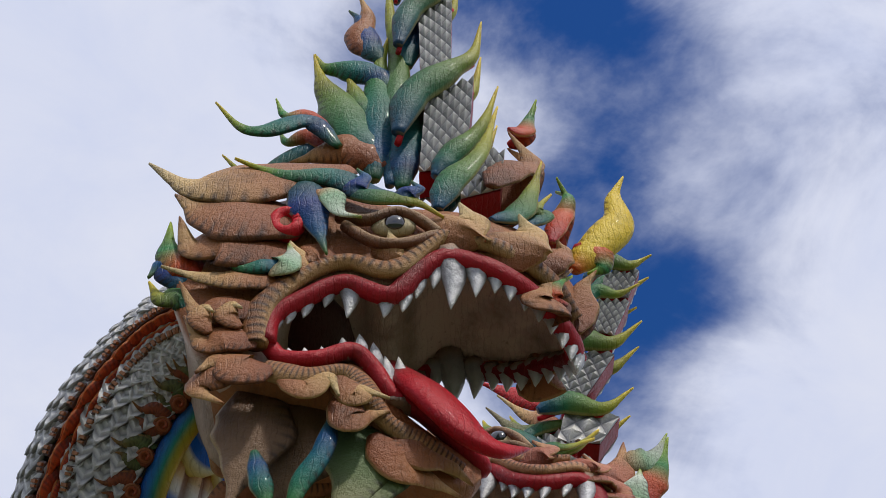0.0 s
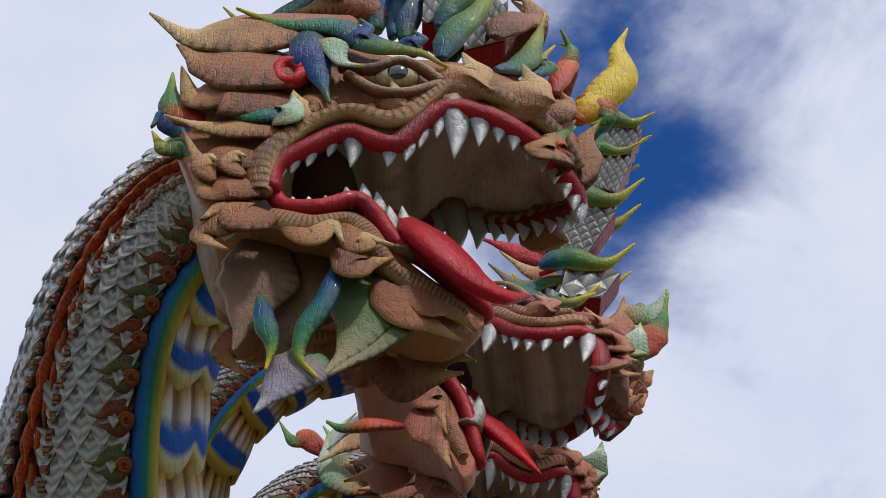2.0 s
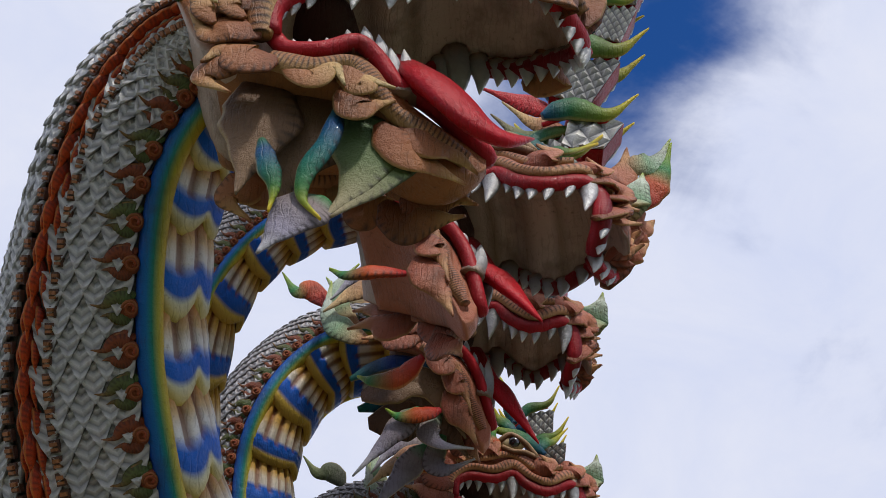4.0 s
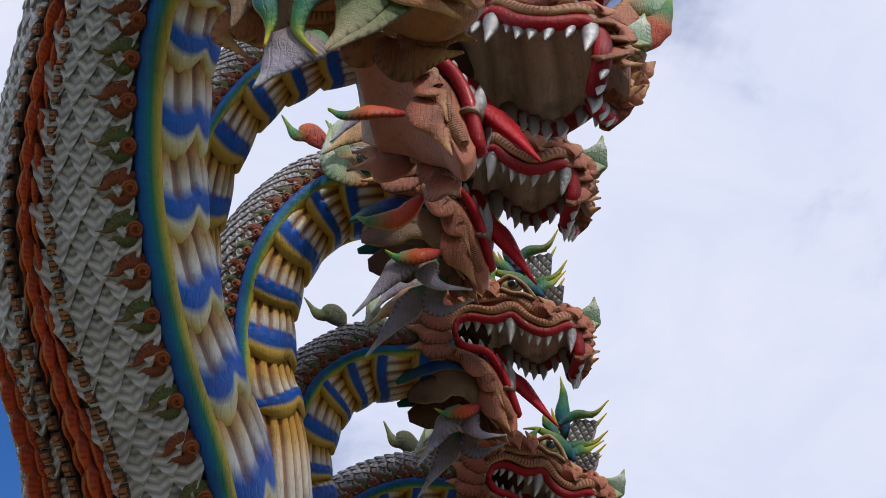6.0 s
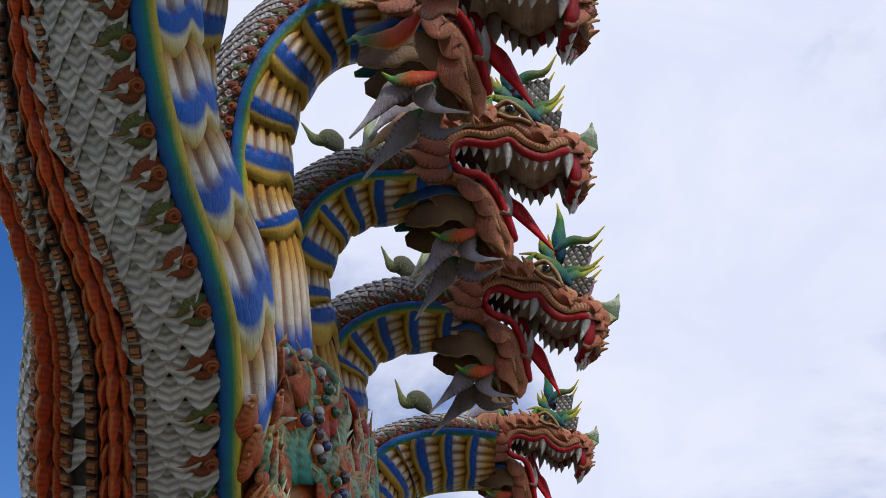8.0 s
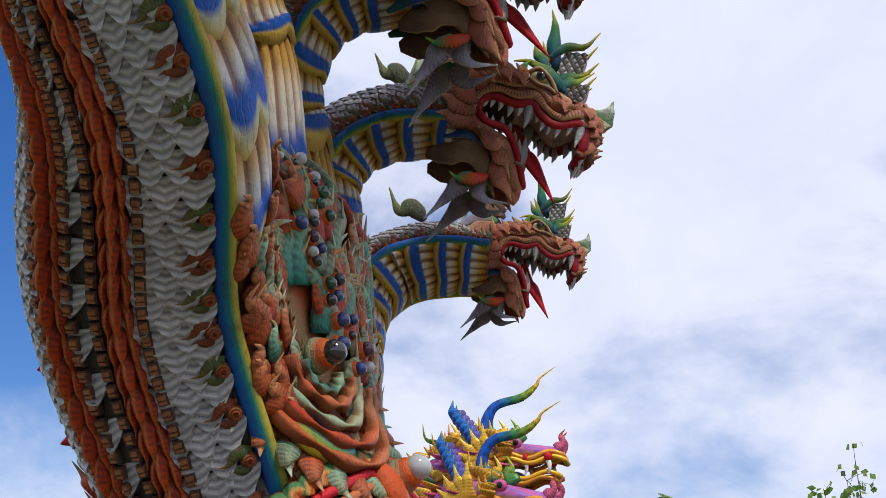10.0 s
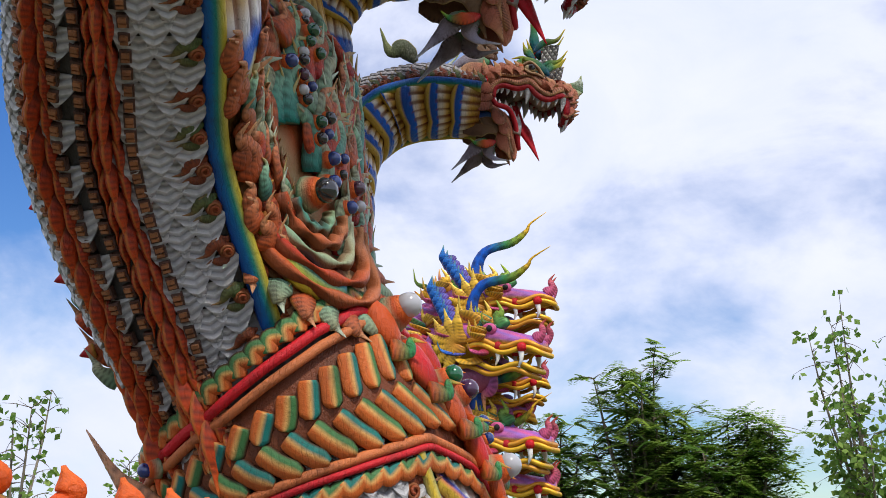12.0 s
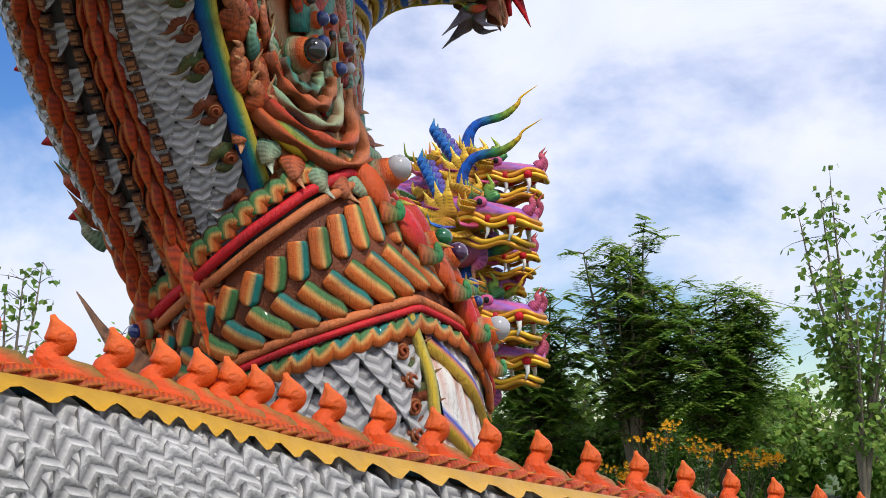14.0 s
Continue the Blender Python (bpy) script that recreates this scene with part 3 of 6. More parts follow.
def crown_tier(head, corners, mid, half, cap, capw, count):
    """One tier of the crown: a crimson slab with silver fields on both sides under a leaf-shaped cap that hooks forward."""
    s = Shape()
    ring = [[s.vert((x, mid + q * half, z), CRIMSON) for x, _, z in corners] for q in (-1, 1)]
    s.f += [tuple(ring[0]), tuple(ring[1][::-1])] + [(ring[0][k], ring[1][k], ring[1][(k + 1) % 4], ring[0][(k + 1) % 4]) for k in range(4)]
    part("crown_tier", s.moved(ORIGIN), GLOSS, head, smooth=False)
    for q in (-1, 1):
        tagged(part("silver_field", field([(x, mid + q * (half + 0.012), z) for x, _, z in corners], *count, (0, q * 0.04, 0)).moved(ORIGIN), SILVER, head, smooth=False), kind="stuff")
        line = [(x, mid + q * (half + 0.05), z) for x, _, z in cap]
        part("crown_leaf", leaf(line, capw, FROND2, thick=0.5).moved(ORIGIN), GLOSS, head)
        trim = [(x, mid + q * (half + 0.02), z - capw * 0.9) for x, _, z in cap[:-1]]
        t = Shape()
        t.sweep(trim, (0, 1, 0), lambda u: capw * 0.3, lambda u: capw * 0.3, const(RED), 16, 7)
        part("crown_trim", t.moved(ORIGIN), GLOSS, head)


def opened(S, hinge, deg, without=()):
    """The plan S with its lower jaw swung further open about the hinge."""
    c, d = math.cos(radians(deg)), math.sin(radians(deg))

    def turn(p):
        x, z = p[0] - hinge[0], p[2] - hinge[2]
        return (hinge[0] + c * x + d * z, p[1], hinge[2] - d * x + c * z)
    T = dict(S)
    T["low"], T["tongue"] = [turn(p) for p in S["low"]], [turn(p) for p in S["tongue"]]
    T["bands"] = [(([turn(p) for p in line] if i == 1 else line), w) for i, (line, w) in enumerate(S["bands"])]
    T["leaves"] = [(name, tint, w, [turn(p) for p in pts] if name in ("jaw_leaf", "beard_leaf", "beard_fin") else pts) for name, tint, w, pts in S["leaves"] if name not in without]
    T["jaw"] = []
    for x, lo, hi, hw in S["jaw"]:
        a = turn((x, 0, (lo + hi) / 2))
        T["jaw"].append((a[0], a[2] - (hi - lo) / 2, a[2] + (hi - lo) / 2, hw))
    return T


def carved_head(S, label):
    """A serpent head from its plan S: curves of the side seen from the front of the place, mirrored about the plane y = mid."""
    mid, k = S["mid"], S["k"]
    skull = part("head", loft(S["skull"], mid, lambda x: lerp((0.44, 0.33, 0.27), (0.22, 0.15, 0.11), max(0, math.sin(x * 26 / k)) ** 6), lambda x, j: lerp(SKIN[0], SKIN[1], 0.5 + 0.5 * math.sin(j * 2.3 + x * 9)), 0.55).moved(ORIGIN), PAINT, serpent, label)

    def add(name, shape, mat, note="", smooth=True):
        return part(name, shape.moved(ORIGIN), mat, skull, note, smooth)
    # lips: one red roll round each jaw, its colour graded from shaded edge to lit edge
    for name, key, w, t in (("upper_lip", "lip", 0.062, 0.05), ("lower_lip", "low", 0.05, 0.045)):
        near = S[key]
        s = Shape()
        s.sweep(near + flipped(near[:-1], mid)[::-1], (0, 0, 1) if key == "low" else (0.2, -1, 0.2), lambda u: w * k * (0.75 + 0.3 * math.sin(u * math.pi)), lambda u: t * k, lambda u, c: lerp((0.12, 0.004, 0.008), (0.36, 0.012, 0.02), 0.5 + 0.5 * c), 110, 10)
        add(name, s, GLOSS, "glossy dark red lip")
    for q in (0, 1):
        side = (0, 1, 0.2) if q else (0, -1, 0.2)

        def m(pts):
            return flipped(pts, mid) if q else pts
        for line, w in S["bands"]:
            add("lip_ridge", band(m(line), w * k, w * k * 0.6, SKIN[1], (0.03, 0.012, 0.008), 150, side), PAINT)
        for name, tint, w, pts in S["leaves"]:
            if q and name in S["single"]:
                continue
            painted = tint in (FROND, FROND2, DEEP, EMBER, SUNNY)
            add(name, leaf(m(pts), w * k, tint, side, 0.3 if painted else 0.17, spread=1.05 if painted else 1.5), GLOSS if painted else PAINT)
        # eye between two lids
        (ex, ey, ez), r = S["eye"]
        ey = 2 * mid - ey if q else ey
        o = 1 if q else -1
        t = Shape()
        t.ball((ex, ey, ez), (r * 2.0, r * 0.8, r * 1.2), const(lerp(CREAM, GREY, 0.5)), 14, 9)
        add("eye", t, GLOSS)
        t = Shape()
        t.ball((ex + r * 0.1, ey + o * r * 0.55, ez), (r * 0.95, r * 0.5, r * 0.95), const(BLACK), 14, 9)
        add("pupil", t, GEM, "glossy black glass pupil")
        for line in S["lids"]:
            t = Shape()
            t.sweep(m(line), (0, 1, 0), lambda u: 0.032 * k, lambda u: 0.035 * k, lambda u, c: lerp(lerp(OCHRE, GREY, 0.4), BROWN, 0.5 - 0.5 * c), 18, 8)
            add("eyelid", t, PAINT)
        # ear ring
        (rx, ry, rz), r = S["ring"]
        ry = 2 * mid - ry if q else ry
        t = Shape()
        t.sweep([(rx + r * 0.75 * math.cos(a), ry, rz + r * math.sin(a)) for a in [i / 14 * 2 * math.pi for i in range(15)]], (0, 1, 0), lambda u: 0.04 * k, lambda u: 0.05 * k, const(RED), 28, 8)
        t.ball((rx, ry - o * 0.03, rz), (r * 0.6, 0.03, r * 0.8), const((0.12, 0.01, 0.01)))
        add("ear_ring", t, GLOSS, "red ring of the ear")
        # teeth along both lips
        for key, up, sizes in (("lip", -1, S["upper"]), ("low", 1, S["lower"])):
            line = spline(S[key], 100)
            for at, length in sizes:
                p = line[at].copy()
                p.y = 2 * mid - p.y if q else p.y
                p.y += -o * 0.02 * k
                add("tooth", tooth(p, p + Vector((0.02, -o * 0.02, up)) * (length * 1.05 + 0.035) * k, (0.03 + 0.17 * length) * k), SILVER)
    for name, tint, w, pts in S["middle"]:
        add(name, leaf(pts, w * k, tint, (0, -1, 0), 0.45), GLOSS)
    add("lower_jaw", loft(S["jaw"], mid, lambda x: SKIN[1], lambda x, j: lerp(SKIN[0], SKIN[1], 0.5 + 0.5 * math.sin(j * 1.9 + x * 13)), 0.0, 0.25), PAINT)
    t = Shape()
    t.sweep(S["tongue"], (0.4, -0.75, 0.5), lambda u: S["tongue_w"] * k * (0.55 + 0.6 * math.sin(min(1, 0.1 + u) * math.pi)) * (1 - u ** 5) + 0.004, lambda u: 0.06 * k * (1 - u ** 3) + 0.006, lambda u, c: lerp((0.2, 0.004, 0.008), (0.46, 0.006, 0.016), 0.4 + 0.6 * u - 0.25 * (abs(c) < 0.2)), 24, 12)
    add("tongue", t, GLOSS, "long glossy red tongue hanging out")
    # near-black ball standing in for the shade deep in the mouth
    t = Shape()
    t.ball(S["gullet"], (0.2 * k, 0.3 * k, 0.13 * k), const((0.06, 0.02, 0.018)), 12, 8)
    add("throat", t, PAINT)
    for corners, half, cap, capw, count in S["crown"]:
        crown_tier(skull, corners, mid, half * k, cap, capw * k, count)
    return skull


SKIN[:] = [(0.23, 0.072, 0.024), (0.31, 0.125, 0.045)]
GREAT = dict(
    mid=4.8, k=1.0, single=("throat_leaf", "beard_fin"),
    lip=[(-0.843, 4.420, 6.992), (-0.835, 4.420, 7.187), (-0.685, 4.420, 7.330), (-0.495, 4.420, 7.441), (-0.265, 4.420, 7.344), (-0.132, 4.420, 7.519), (0.003, 4.420, 7.640), (0.190, 4.421, 7.590), (0.362, 4.473, 7.516), (0.522, 4.589, 7.455), (0.637, 4.714, 7.365), (0.676, 4.800, 7.317)],
    low=[(-0.840, 4.450, 7.017), (-0.764, 4.450, 6.930), (-0.603, 4.450, 6.921), (-0.443, 4.493, 7.021), (-0.333, 4.533, 6.932), (-0.241, 4.569, 6.786), (-0.108, 4.630, 6.751), (0.038, 4.702, 6.648), (0.176, 4.800, 6.548)],
    skull=[(-1.338, 7.199, 8.045, 0.380), (-1.167, 6.763, 8.327, 0.380), (-0.974, 6.688, 8.433, 0.380), (-0.852, 7.032, 8.459, 0.380), (-0.711, 7.296, 8.512, 0.380), (-0.494, 7.428, 8.455, 0.380), (-0.265, 7.352, 8.345, 0.380), (-0.012, 7.618, 8.264, 0.380), (0.190, 7.581, 8.211, 0.379), (0.391, 7.504, 8.174, 0.311), (0.536, 7.445, 8.130, 0.197), (0.636, 7.352, 8.034, 0.086), (0.715, 7.374, 7.836, 0.010)],
    jaw=[(-1.120, 6.861, 7.067, 0.350), (-0.894, 6.765, 6.966, 0.350), (-0.705, 6.738, 6.922, 0.350), (-0.437, 6.676, 6.996, 0.308), (-0.301, 6.542, 6.875, 0.258), (-0.169, 6.406, 6.744, 0.201), (-0.015, 6.331, 6.648, 0.125), (0.114, 6.380, 6.578, 0.056), (0.173, 6.458, 6.526, 0.024)],
    bands=[([(-0.892, 4.400, 6.963), (-0.890, 4.390, 7.212), (-0.721, 4.390, 7.451), (-0.501, 4.390, 7.575), (-0.269, 4.390, 7.510), (-0.114, 4.390, 7.683), (0.033, 4.390, 7.785), (0.222, 4.394, 7.723), (0.413, 4.468, 7.683), (0.577, 4.602, 7.636), (0.689, 4.743, 7.527)], 0.075),
           ([(-0.833, 4.430, 6.828), (-0.643, 4.420, 6.767), (-0.464, 4.453, 6.823), (-0.355, 4.491, 6.718), (-0.247, 4.534, 6.571), (-0.092, 4.606, 6.505), (0.076, 4.703, 6.436)], 0.075)],
    eye=((-0.257, 4.370, 7.834), 0.06), ring=((-0.816, 4.360, 7.854), 0.085),
    lids=[[(-0.554, 4.370, 7.924), (-0.395, 4.340, 7.859), (-0.249, 4.340, 7.926), (-0.130, 4.350, 7.880), (-0.017, 4.380, 7.787)], [(-0.514, 4.370, 7.850), (-0.359, 4.340, 7.678), (-0.199, 4.340, 7.658), (-0.026, 4.380, 7.783)]],
    upper=[(10, .06), (14, .07), (18, .08), (23, .08), (28, .19), (35, .1), (40, .11), (45, .12), (51, .14), (56, .32), (62, .2), (67, .12), (71, .12), (75, .12), (79, .12), (83, .12), (87, .12), (91, .12), (95, .11), (99, .1)],
    lower=[(14, .06), (20, .07), (26, .07), (33, .09), (40, .12), (48, .15), (56, .17), (64, .27)],
    tongue=[(-0.271, 4.800, 7.190), (-0.108, 4.580, 6.845), (0.012, 4.520, 6.643), (0.127, 4.520, 6.485), (0.254, 4.562, 6.437), (0.395, 4.662, 6.536)], tongue_w=0.125,
    gullet=(-0.661, 4.800, 7.446),
    leaves=[], middle=[], crown=[])
GREAT["leaves"].append(("flame_tip", PALE, 0.055, [(-0.827, 4.420, 7.497), (-0.783, 4.370, 7.526), (-0.754, 4.360, 7.604), (-0.784, 4.350, 7.693)]))
GREAT["leaves"].append(("flame_tip", PALE, 0.055, [(-0.324, 4.420, 7.583), (-0.294, 4.370, 7.622), (-0.258, 4.360, 7.684), (-0.281, 4.350, 7.775)]))
GREAT["leaves"].append(("flame_tip", PALE, 0.10, [(0.047, 4.420, 7.672), (0.083, 4.370, 7.798), (0.143, 4.360, 7.871), (0.088, 4.340, 8.003)]))
GREAT["leaves"].append(("flame_tip", PALE, 0.10, [(0.350, 4.466, 7.588), (0.376, 4.426, 7.734), (0.449, 4.456, 7.880), (0.405, 4.406, 7.988)]))
GREAT["leaves"].append(("flame_tip", FUR, 0.06, [(0.536, 4.589, 7.689), (0.573, 4.577, 7.806), (0.635, 4.620, 7.940), (0.615, 4.577, 7.985)]))
GREAT["leaves"].append(("flame_tip", FUR, 0.06, [(-0.532, 4.420, 7.585), (-0.647, 4.380, 7.619), (-0.702, 4.370, 7.593), (-0.762, 4.350, 7.638)]))
GREAT["leaves"].append(("nostril", FUR, 0.075, [(0.624, 4.677, 7.410), (0.578, 4.587, 7.440), (0.472, 4.491, 7.417), (0.693, 4.680, 7.854)]))
GREAT["leaves"].append(("nostril", EMBER, 0.04, [(0.630, 4.637, 7.518), (0.558, 4.546, 7.467), (0.588, 4.567, 7.595), (0.686, 4.660, 7.773)]))
GREAT["leaves"].append(("nostril", FUR, 0.045, [(0.690, 4.770, 7.448), (0.737, 4.790, 7.648), (0.753, 4.790, 7.833), (0.842, 4.790, 7.976)]))
GREAT["leaves"].append(("cheek_plate", PALE, 0.048, [(-0.803, 4.390, 7.417), (-0.996, 4.360, 7.404), (-1.198, 4.370, 7.431), (-1.415, 4.340, 7.485)]))
GREAT["leaves"].append(("cheek_plate", FUR, 0.056, [(-0.890, 4.390, 7.162), (-1.057, 4.370, 7.203), (-1.176, 4.380, 7.153), (-1.309, 4.360, 7.385)]))
GREAT["leaves"].append(("cheek_plate", FUR, 0.056, [(-0.883, 4.390, 6.960), (-1.030, 4.370, 6.979), (-1.135, 4.380, 6.951), (-1.249, 4.360, 7.131)]))
GREAT["leaves"].append(("cheek_plate", FUR, 0.064, [(-0.799, 4.390, 6.786), (-0.924, 4.360, 6.756), (-1.051, 4.370, 6.824), (-1.143, 4.360, 6.739)]))
GREAT["leaves"].append(("cheek_plate", FUR, 0.056, [(-0.939, 4.400, 6.855), (-1.031, 4.380, 6.759), (-1.122, 4.390, 6.658), (-0.988, 4.360, 6.537)]))
GREAT["leaves"].append(("cheek_plate", PALE, 0.028, [(-0.970, 4.360, 7.047), (-1.043, 4.340, 7.107), (-1.025, 4.340, 7.189), (-0.969, 4.320, 7.145)]))
GREAT["leaves"].append(("cheek_plate", PALE, 0.028, [(-1.113, 4.360, 7.008), (-1.170, 4.340, 7.087), (-1.154, 4.340, 7.169), (-1.102, 4.320, 7.117)]))
GREAT["leaves"].append(("jaw_leaf", PALE, 0.037, [(-0.777, 4.420, 6.798), (-0.632, 4.390, 6.655), (-0.534, 4.390, 6.736), (-0.475, 4.385, 6.612)]))
GREAT["leaves"].append(("jaw_leaf", PALE, 0.041, [(-0.515, 4.437, 6.814), (-0.415, 4.436, 6.664), (-0.378, 4.441, 6.705), (-0.249, 4.484, 6.692)]))
GREAT["leaves"].append(("jaw_leaf", FUR, 0.048, [(-0.459, 4.463, 6.728), (-0.434, 4.437, 6.521), (-0.347, 4.461, 6.561), (-0.247, 4.484, 6.608)]))
GREAT["leaves"].append(("jaw_leaf", FUR, 0.061, [(-0.221, 4.555, 6.528), (-0.117, 4.574, 6.440), (0.011, 4.639, 6.430), (0.133, 4.695, 6.344)]))
GREAT["leaves"].append(("jaw_leaf", FUR, 0.054, [(-0.322, 4.531, 6.505), (-0.216, 4.545, 6.346), (-0.065, 4.619, 6.311), (0.074, 4.693, 6.276)]))
GREAT["leaves"].append(("ear", PALE, 0.13, [(-0.528, 4.520, 8.572), (-0.883, 4.400, 8.309), (-1.212, 4.380, 8.210), (-1.395, 4.370, 8.208), (-1.622, 4.340, 8.381)]))
GREAT["leaves"].append(("ear", FUR, 0.15, [(-0.681, 4.470, 8.030), (-0.939, 4.380, 7.940), (-1.178, 4.370, 7.953), (-1.305, 4.370, 8.003), (-1.438, 4.350, 8.104)]))
GREAT["leaves"].append(("ear", FUR, 0.12, [(-0.715, 4.440, 7.703), (-0.971, 4.380, 7.677), (-1.134, 4.370, 7.712), (-1.291, 4.380, 7.679), (-1.384, 4.350, 7.904)]))
GREAT["leaves"].append(("frond", FROND, 0.05, [(-0.759, 4.400, 7.562), (-0.895, 4.360, 7.514), (-1.035, 4.350, 7.503), (-1.103, 4.330, 7.731)]))
GREAT["leaves"].append(("frond", ICE, 0.05, [(-0.866, 4.380, 7.494), (-0.806, 4.340, 7.489), (-0.769, 4.340, 7.557), (-0.783, 4.320, 7.637)]))
GREAT["leaves"].append(("frond", FROND, 0.065, [(-0.632, 4.720, 9.093), (-0.836, 4.680, 9.315), (-1.080, 4.640, 9.150), (-1.235, 4.620, 9.165), (-1.412, 4.600, 9.409)]))
GREAT["leaves"].append(("frond", EMBER, 0.045, [(-0.677, 4.740, 9.246), (-0.848, 4.720, 9.440), (-0.987, 4.700, 9.411), (-1.057, 4.680, 9.571)]))
GREAT["leaves"].append(("brow", FROND, 0.07, [(-0.134, 4.440, 8.164), (-0.377, 4.380, 8.137), (-0.599, 4.370, 8.281), (-0.847, 4.360, 8.285), (-0.993, 4.360, 8.350), (-1.153, 4.340, 8.426)]))
GREAT["leaves"].append(("brow", FROND2, 0.055, [(-0.568, 4.400, 8.243), (-0.437, 4.360, 8.110), (-0.283, 4.350, 8.060), (-0.131, 4.350, 8.018), (0.004, 4.340, 7.880)]))
GREAT["leaves"].append(("brow", DEEP, 0.085, [(-0.755, 4.380, 8.280), (-0.717, 4.340, 8.009), (-0.658, 4.340, 7.812), (-0.590, 4.340, 7.578)]))
GREAT["leaves"].append(("brow_frond", DEEP, 0.05, [(-0.436, 4.370, 8.098), (-0.474, 4.350, 8.148), (-0.426, 4.340, 8.238), (-0.469, 4.330, 8.304)]))
GREAT["leaves"].append(("brow_frond", DEEP, 0.05, [(-0.162, 4.370, 8.020), (-0.193, 4.350, 8.094), (-0.132, 4.340, 8.132), (-0.170, 4.330, 8.186)]))
GREAT["leaves"].append(("brow_frond", ICE, 0.035, [(-0.677, 4.330, 8.097), (-0.597, 4.310, 8.043), (-0.542, 4.300, 7.880), (-0.423, 4.310, 7.844)]))
GREAT["leaves"].append(("brow_frond", FROND2, 0.07, [(-0.027, 4.470, 8.126), (0.052, 4.480, 8.402), (0.218, 4.501, 8.709), (0.336, 4.537, 9.245)]))
GREAT["leaves"].append(("brow_frond", FROND2, 0.06, [(0.263, 4.480, 8.036), (0.407, 4.531, 8.152), (0.502, 4.588, 8.439), (0.583, 4.641, 8.802)]))
GREAT["leaves"].append(("brow_frond", FROND2, 0.045, [(0.448, 4.528, 8.047), (0.554, 4.606, 8.224), (0.524, 4.581, 8.269), (0.621, 4.657, 8.504)]))
GREAT["leaves"].append(("brow_frond", EMBER, 0.05, [(0.594, 4.667, 8.073), (0.668, 4.763, 8.402), (0.737, 4.814, 8.632), (0.678, 4.747, 8.796)]))
GREAT["leaves"].append(("flame_tip", FUR, 0.075, [(0.281, 4.630, 8.552), (0.407, 4.686, 8.798), (0.538, 4.778, 8.987), (0.411, 4.739, 9.267)]))
GREAT["leaves"].append(("flame_tip", EMBER, 0.05, [(0.412, 4.739, 9.299), (0.503, 4.778, 9.325), (0.547, 4.798, 9.482), (0.607, 4.826, 9.691)]))
GREAT["leaves"].append(("neck_leaf", EMBER, 0.10, [(-1.204, 4.470, 7.605), (-1.318, 4.440, 7.615), (-1.413, 4.420, 7.683), (-1.447, 4.420, 7.946)]))
GREAT["leaves"].append(("neck_leaf", DEEP, 0.07, [(-1.237, 4.470, 7.426), (-1.362, 4.440, 7.525), (-1.442, 4.420, 7.591), (-1.492, 4.420, 7.493)]))
GREAT["leaves"].append(("neck_leaf", FROND2, 0.07, [(-1.186, 4.470, 7.254), (-1.308, 4.440, 7.348), (-1.400, 4.420, 7.326), (-1.481, 4.420, 7.457)]))
GREAT["leaves"].append(("throat_leaf", HIDE, 0.10, [(-0.923, 4.550, 6.819), (-0.869, 4.550, 6.562), (-0.894, 4.550, 6.321), (-0.941, 4.550, 6.094)]))
GREAT["leaves"].append(("throat_leaf", HIDE, 0.13, [(-0.716, 4.600, 6.869), (-0.641, 4.630, 6.566), (-0.727, 4.650, 6.343), (-0.787, 4.700, 6.125)]))
GREAT["leaves"].append(("throat_leaf", FROND, 0.038, [(-0.504, 4.487, 6.588), (-0.537, 4.454, 6.331), (-0.621, 4.450, 6.132), (-0.632, 4.450, 5.976), (-0.547, 4.450, 5.855)]))
GREAT["leaves"].append(("throat_leaf", VANE, 0.085, [(-0.457, 4.563, 6.608), (-0.371, 4.571, 6.404), (-0.408, 4.552, 6.156), (-0.534, 4.490, 5.903)]))
GREAT["leaves"].append(("throat_leaf", VANE, 0.06, [(-0.373, 4.561, 6.464), (-0.243, 4.594, 6.357), (-0.334, 4.561, 6.131), (-0.511, 4.494, 5.906)]))
GREAT["leaves"].append(("throat_leaf", FROND, 0.035, [(-0.839, 4.470, 6.348), (-0.794, 4.450, 6.165), (-0.757, 4.450, 6.038), (-0.771, 4.450, 5.901)]))
GREAT["leaves"].append(("beard_fin", FIN, 0.075, [(-0.549, 4.550, 6.060), (-0.634, 4.500, 5.957), (-0.715, 4.480, 5.822), (-0.800, 4.450, 5.670)]))
GREAT["middle"].append(("nose_horn", SUNNY, 0.07, [(0.719, 4.800, 7.989), (0.844, 4.800, 8.162), (1.003, 4.800, 8.421), (1.009, 4.800, 8.667), (1.084, 4.800, 8.872)]))
GREAT["middle"].append(("nostril", EMBER, 0.06, [(0.735, 4.800, 8.189), (0.842, 4.800, 8.137), (0.877, 4.800, 8.013), (0.795, 4.800, 7.964)]))
GREAT["middle"].append(("crown_frond", FROND2, 0.10, [(-0.322, 4.800, 9.024), (-0.541, 4.800, 9.271), (-0.669, 4.800, 9.661), (-0.789, 4.800, 9.938), (-0.876, 4.800, 10.317)]))
GREAT["middle"].append(("crown_frond", FUR, 0.10, [(-0.355, 4.800, 8.965), (-0.570, 4.800, 9.147), (-0.742, 4.800, 9.118), (-0.944, 4.800, 9.029)]))
GREAT["middle"].append(("crown_frond", FROND, 0.07, [(-0.345, 4.800, 9.864), (-0.463, 4.800, 10.042), (-0.656, 4.800, 10.116), (-0.792, 4.800, 10.153), (-0.868, 4.800, 10.317)]))
GREAT["middle"].append(("crown_frond", FROND2, 0.06, [(-0.404, 4.800, 9.397), (-0.501, 4.800, 9.593), (-0.574, 4.800, 9.831), (-0.648, 4.800, 10.094)]))
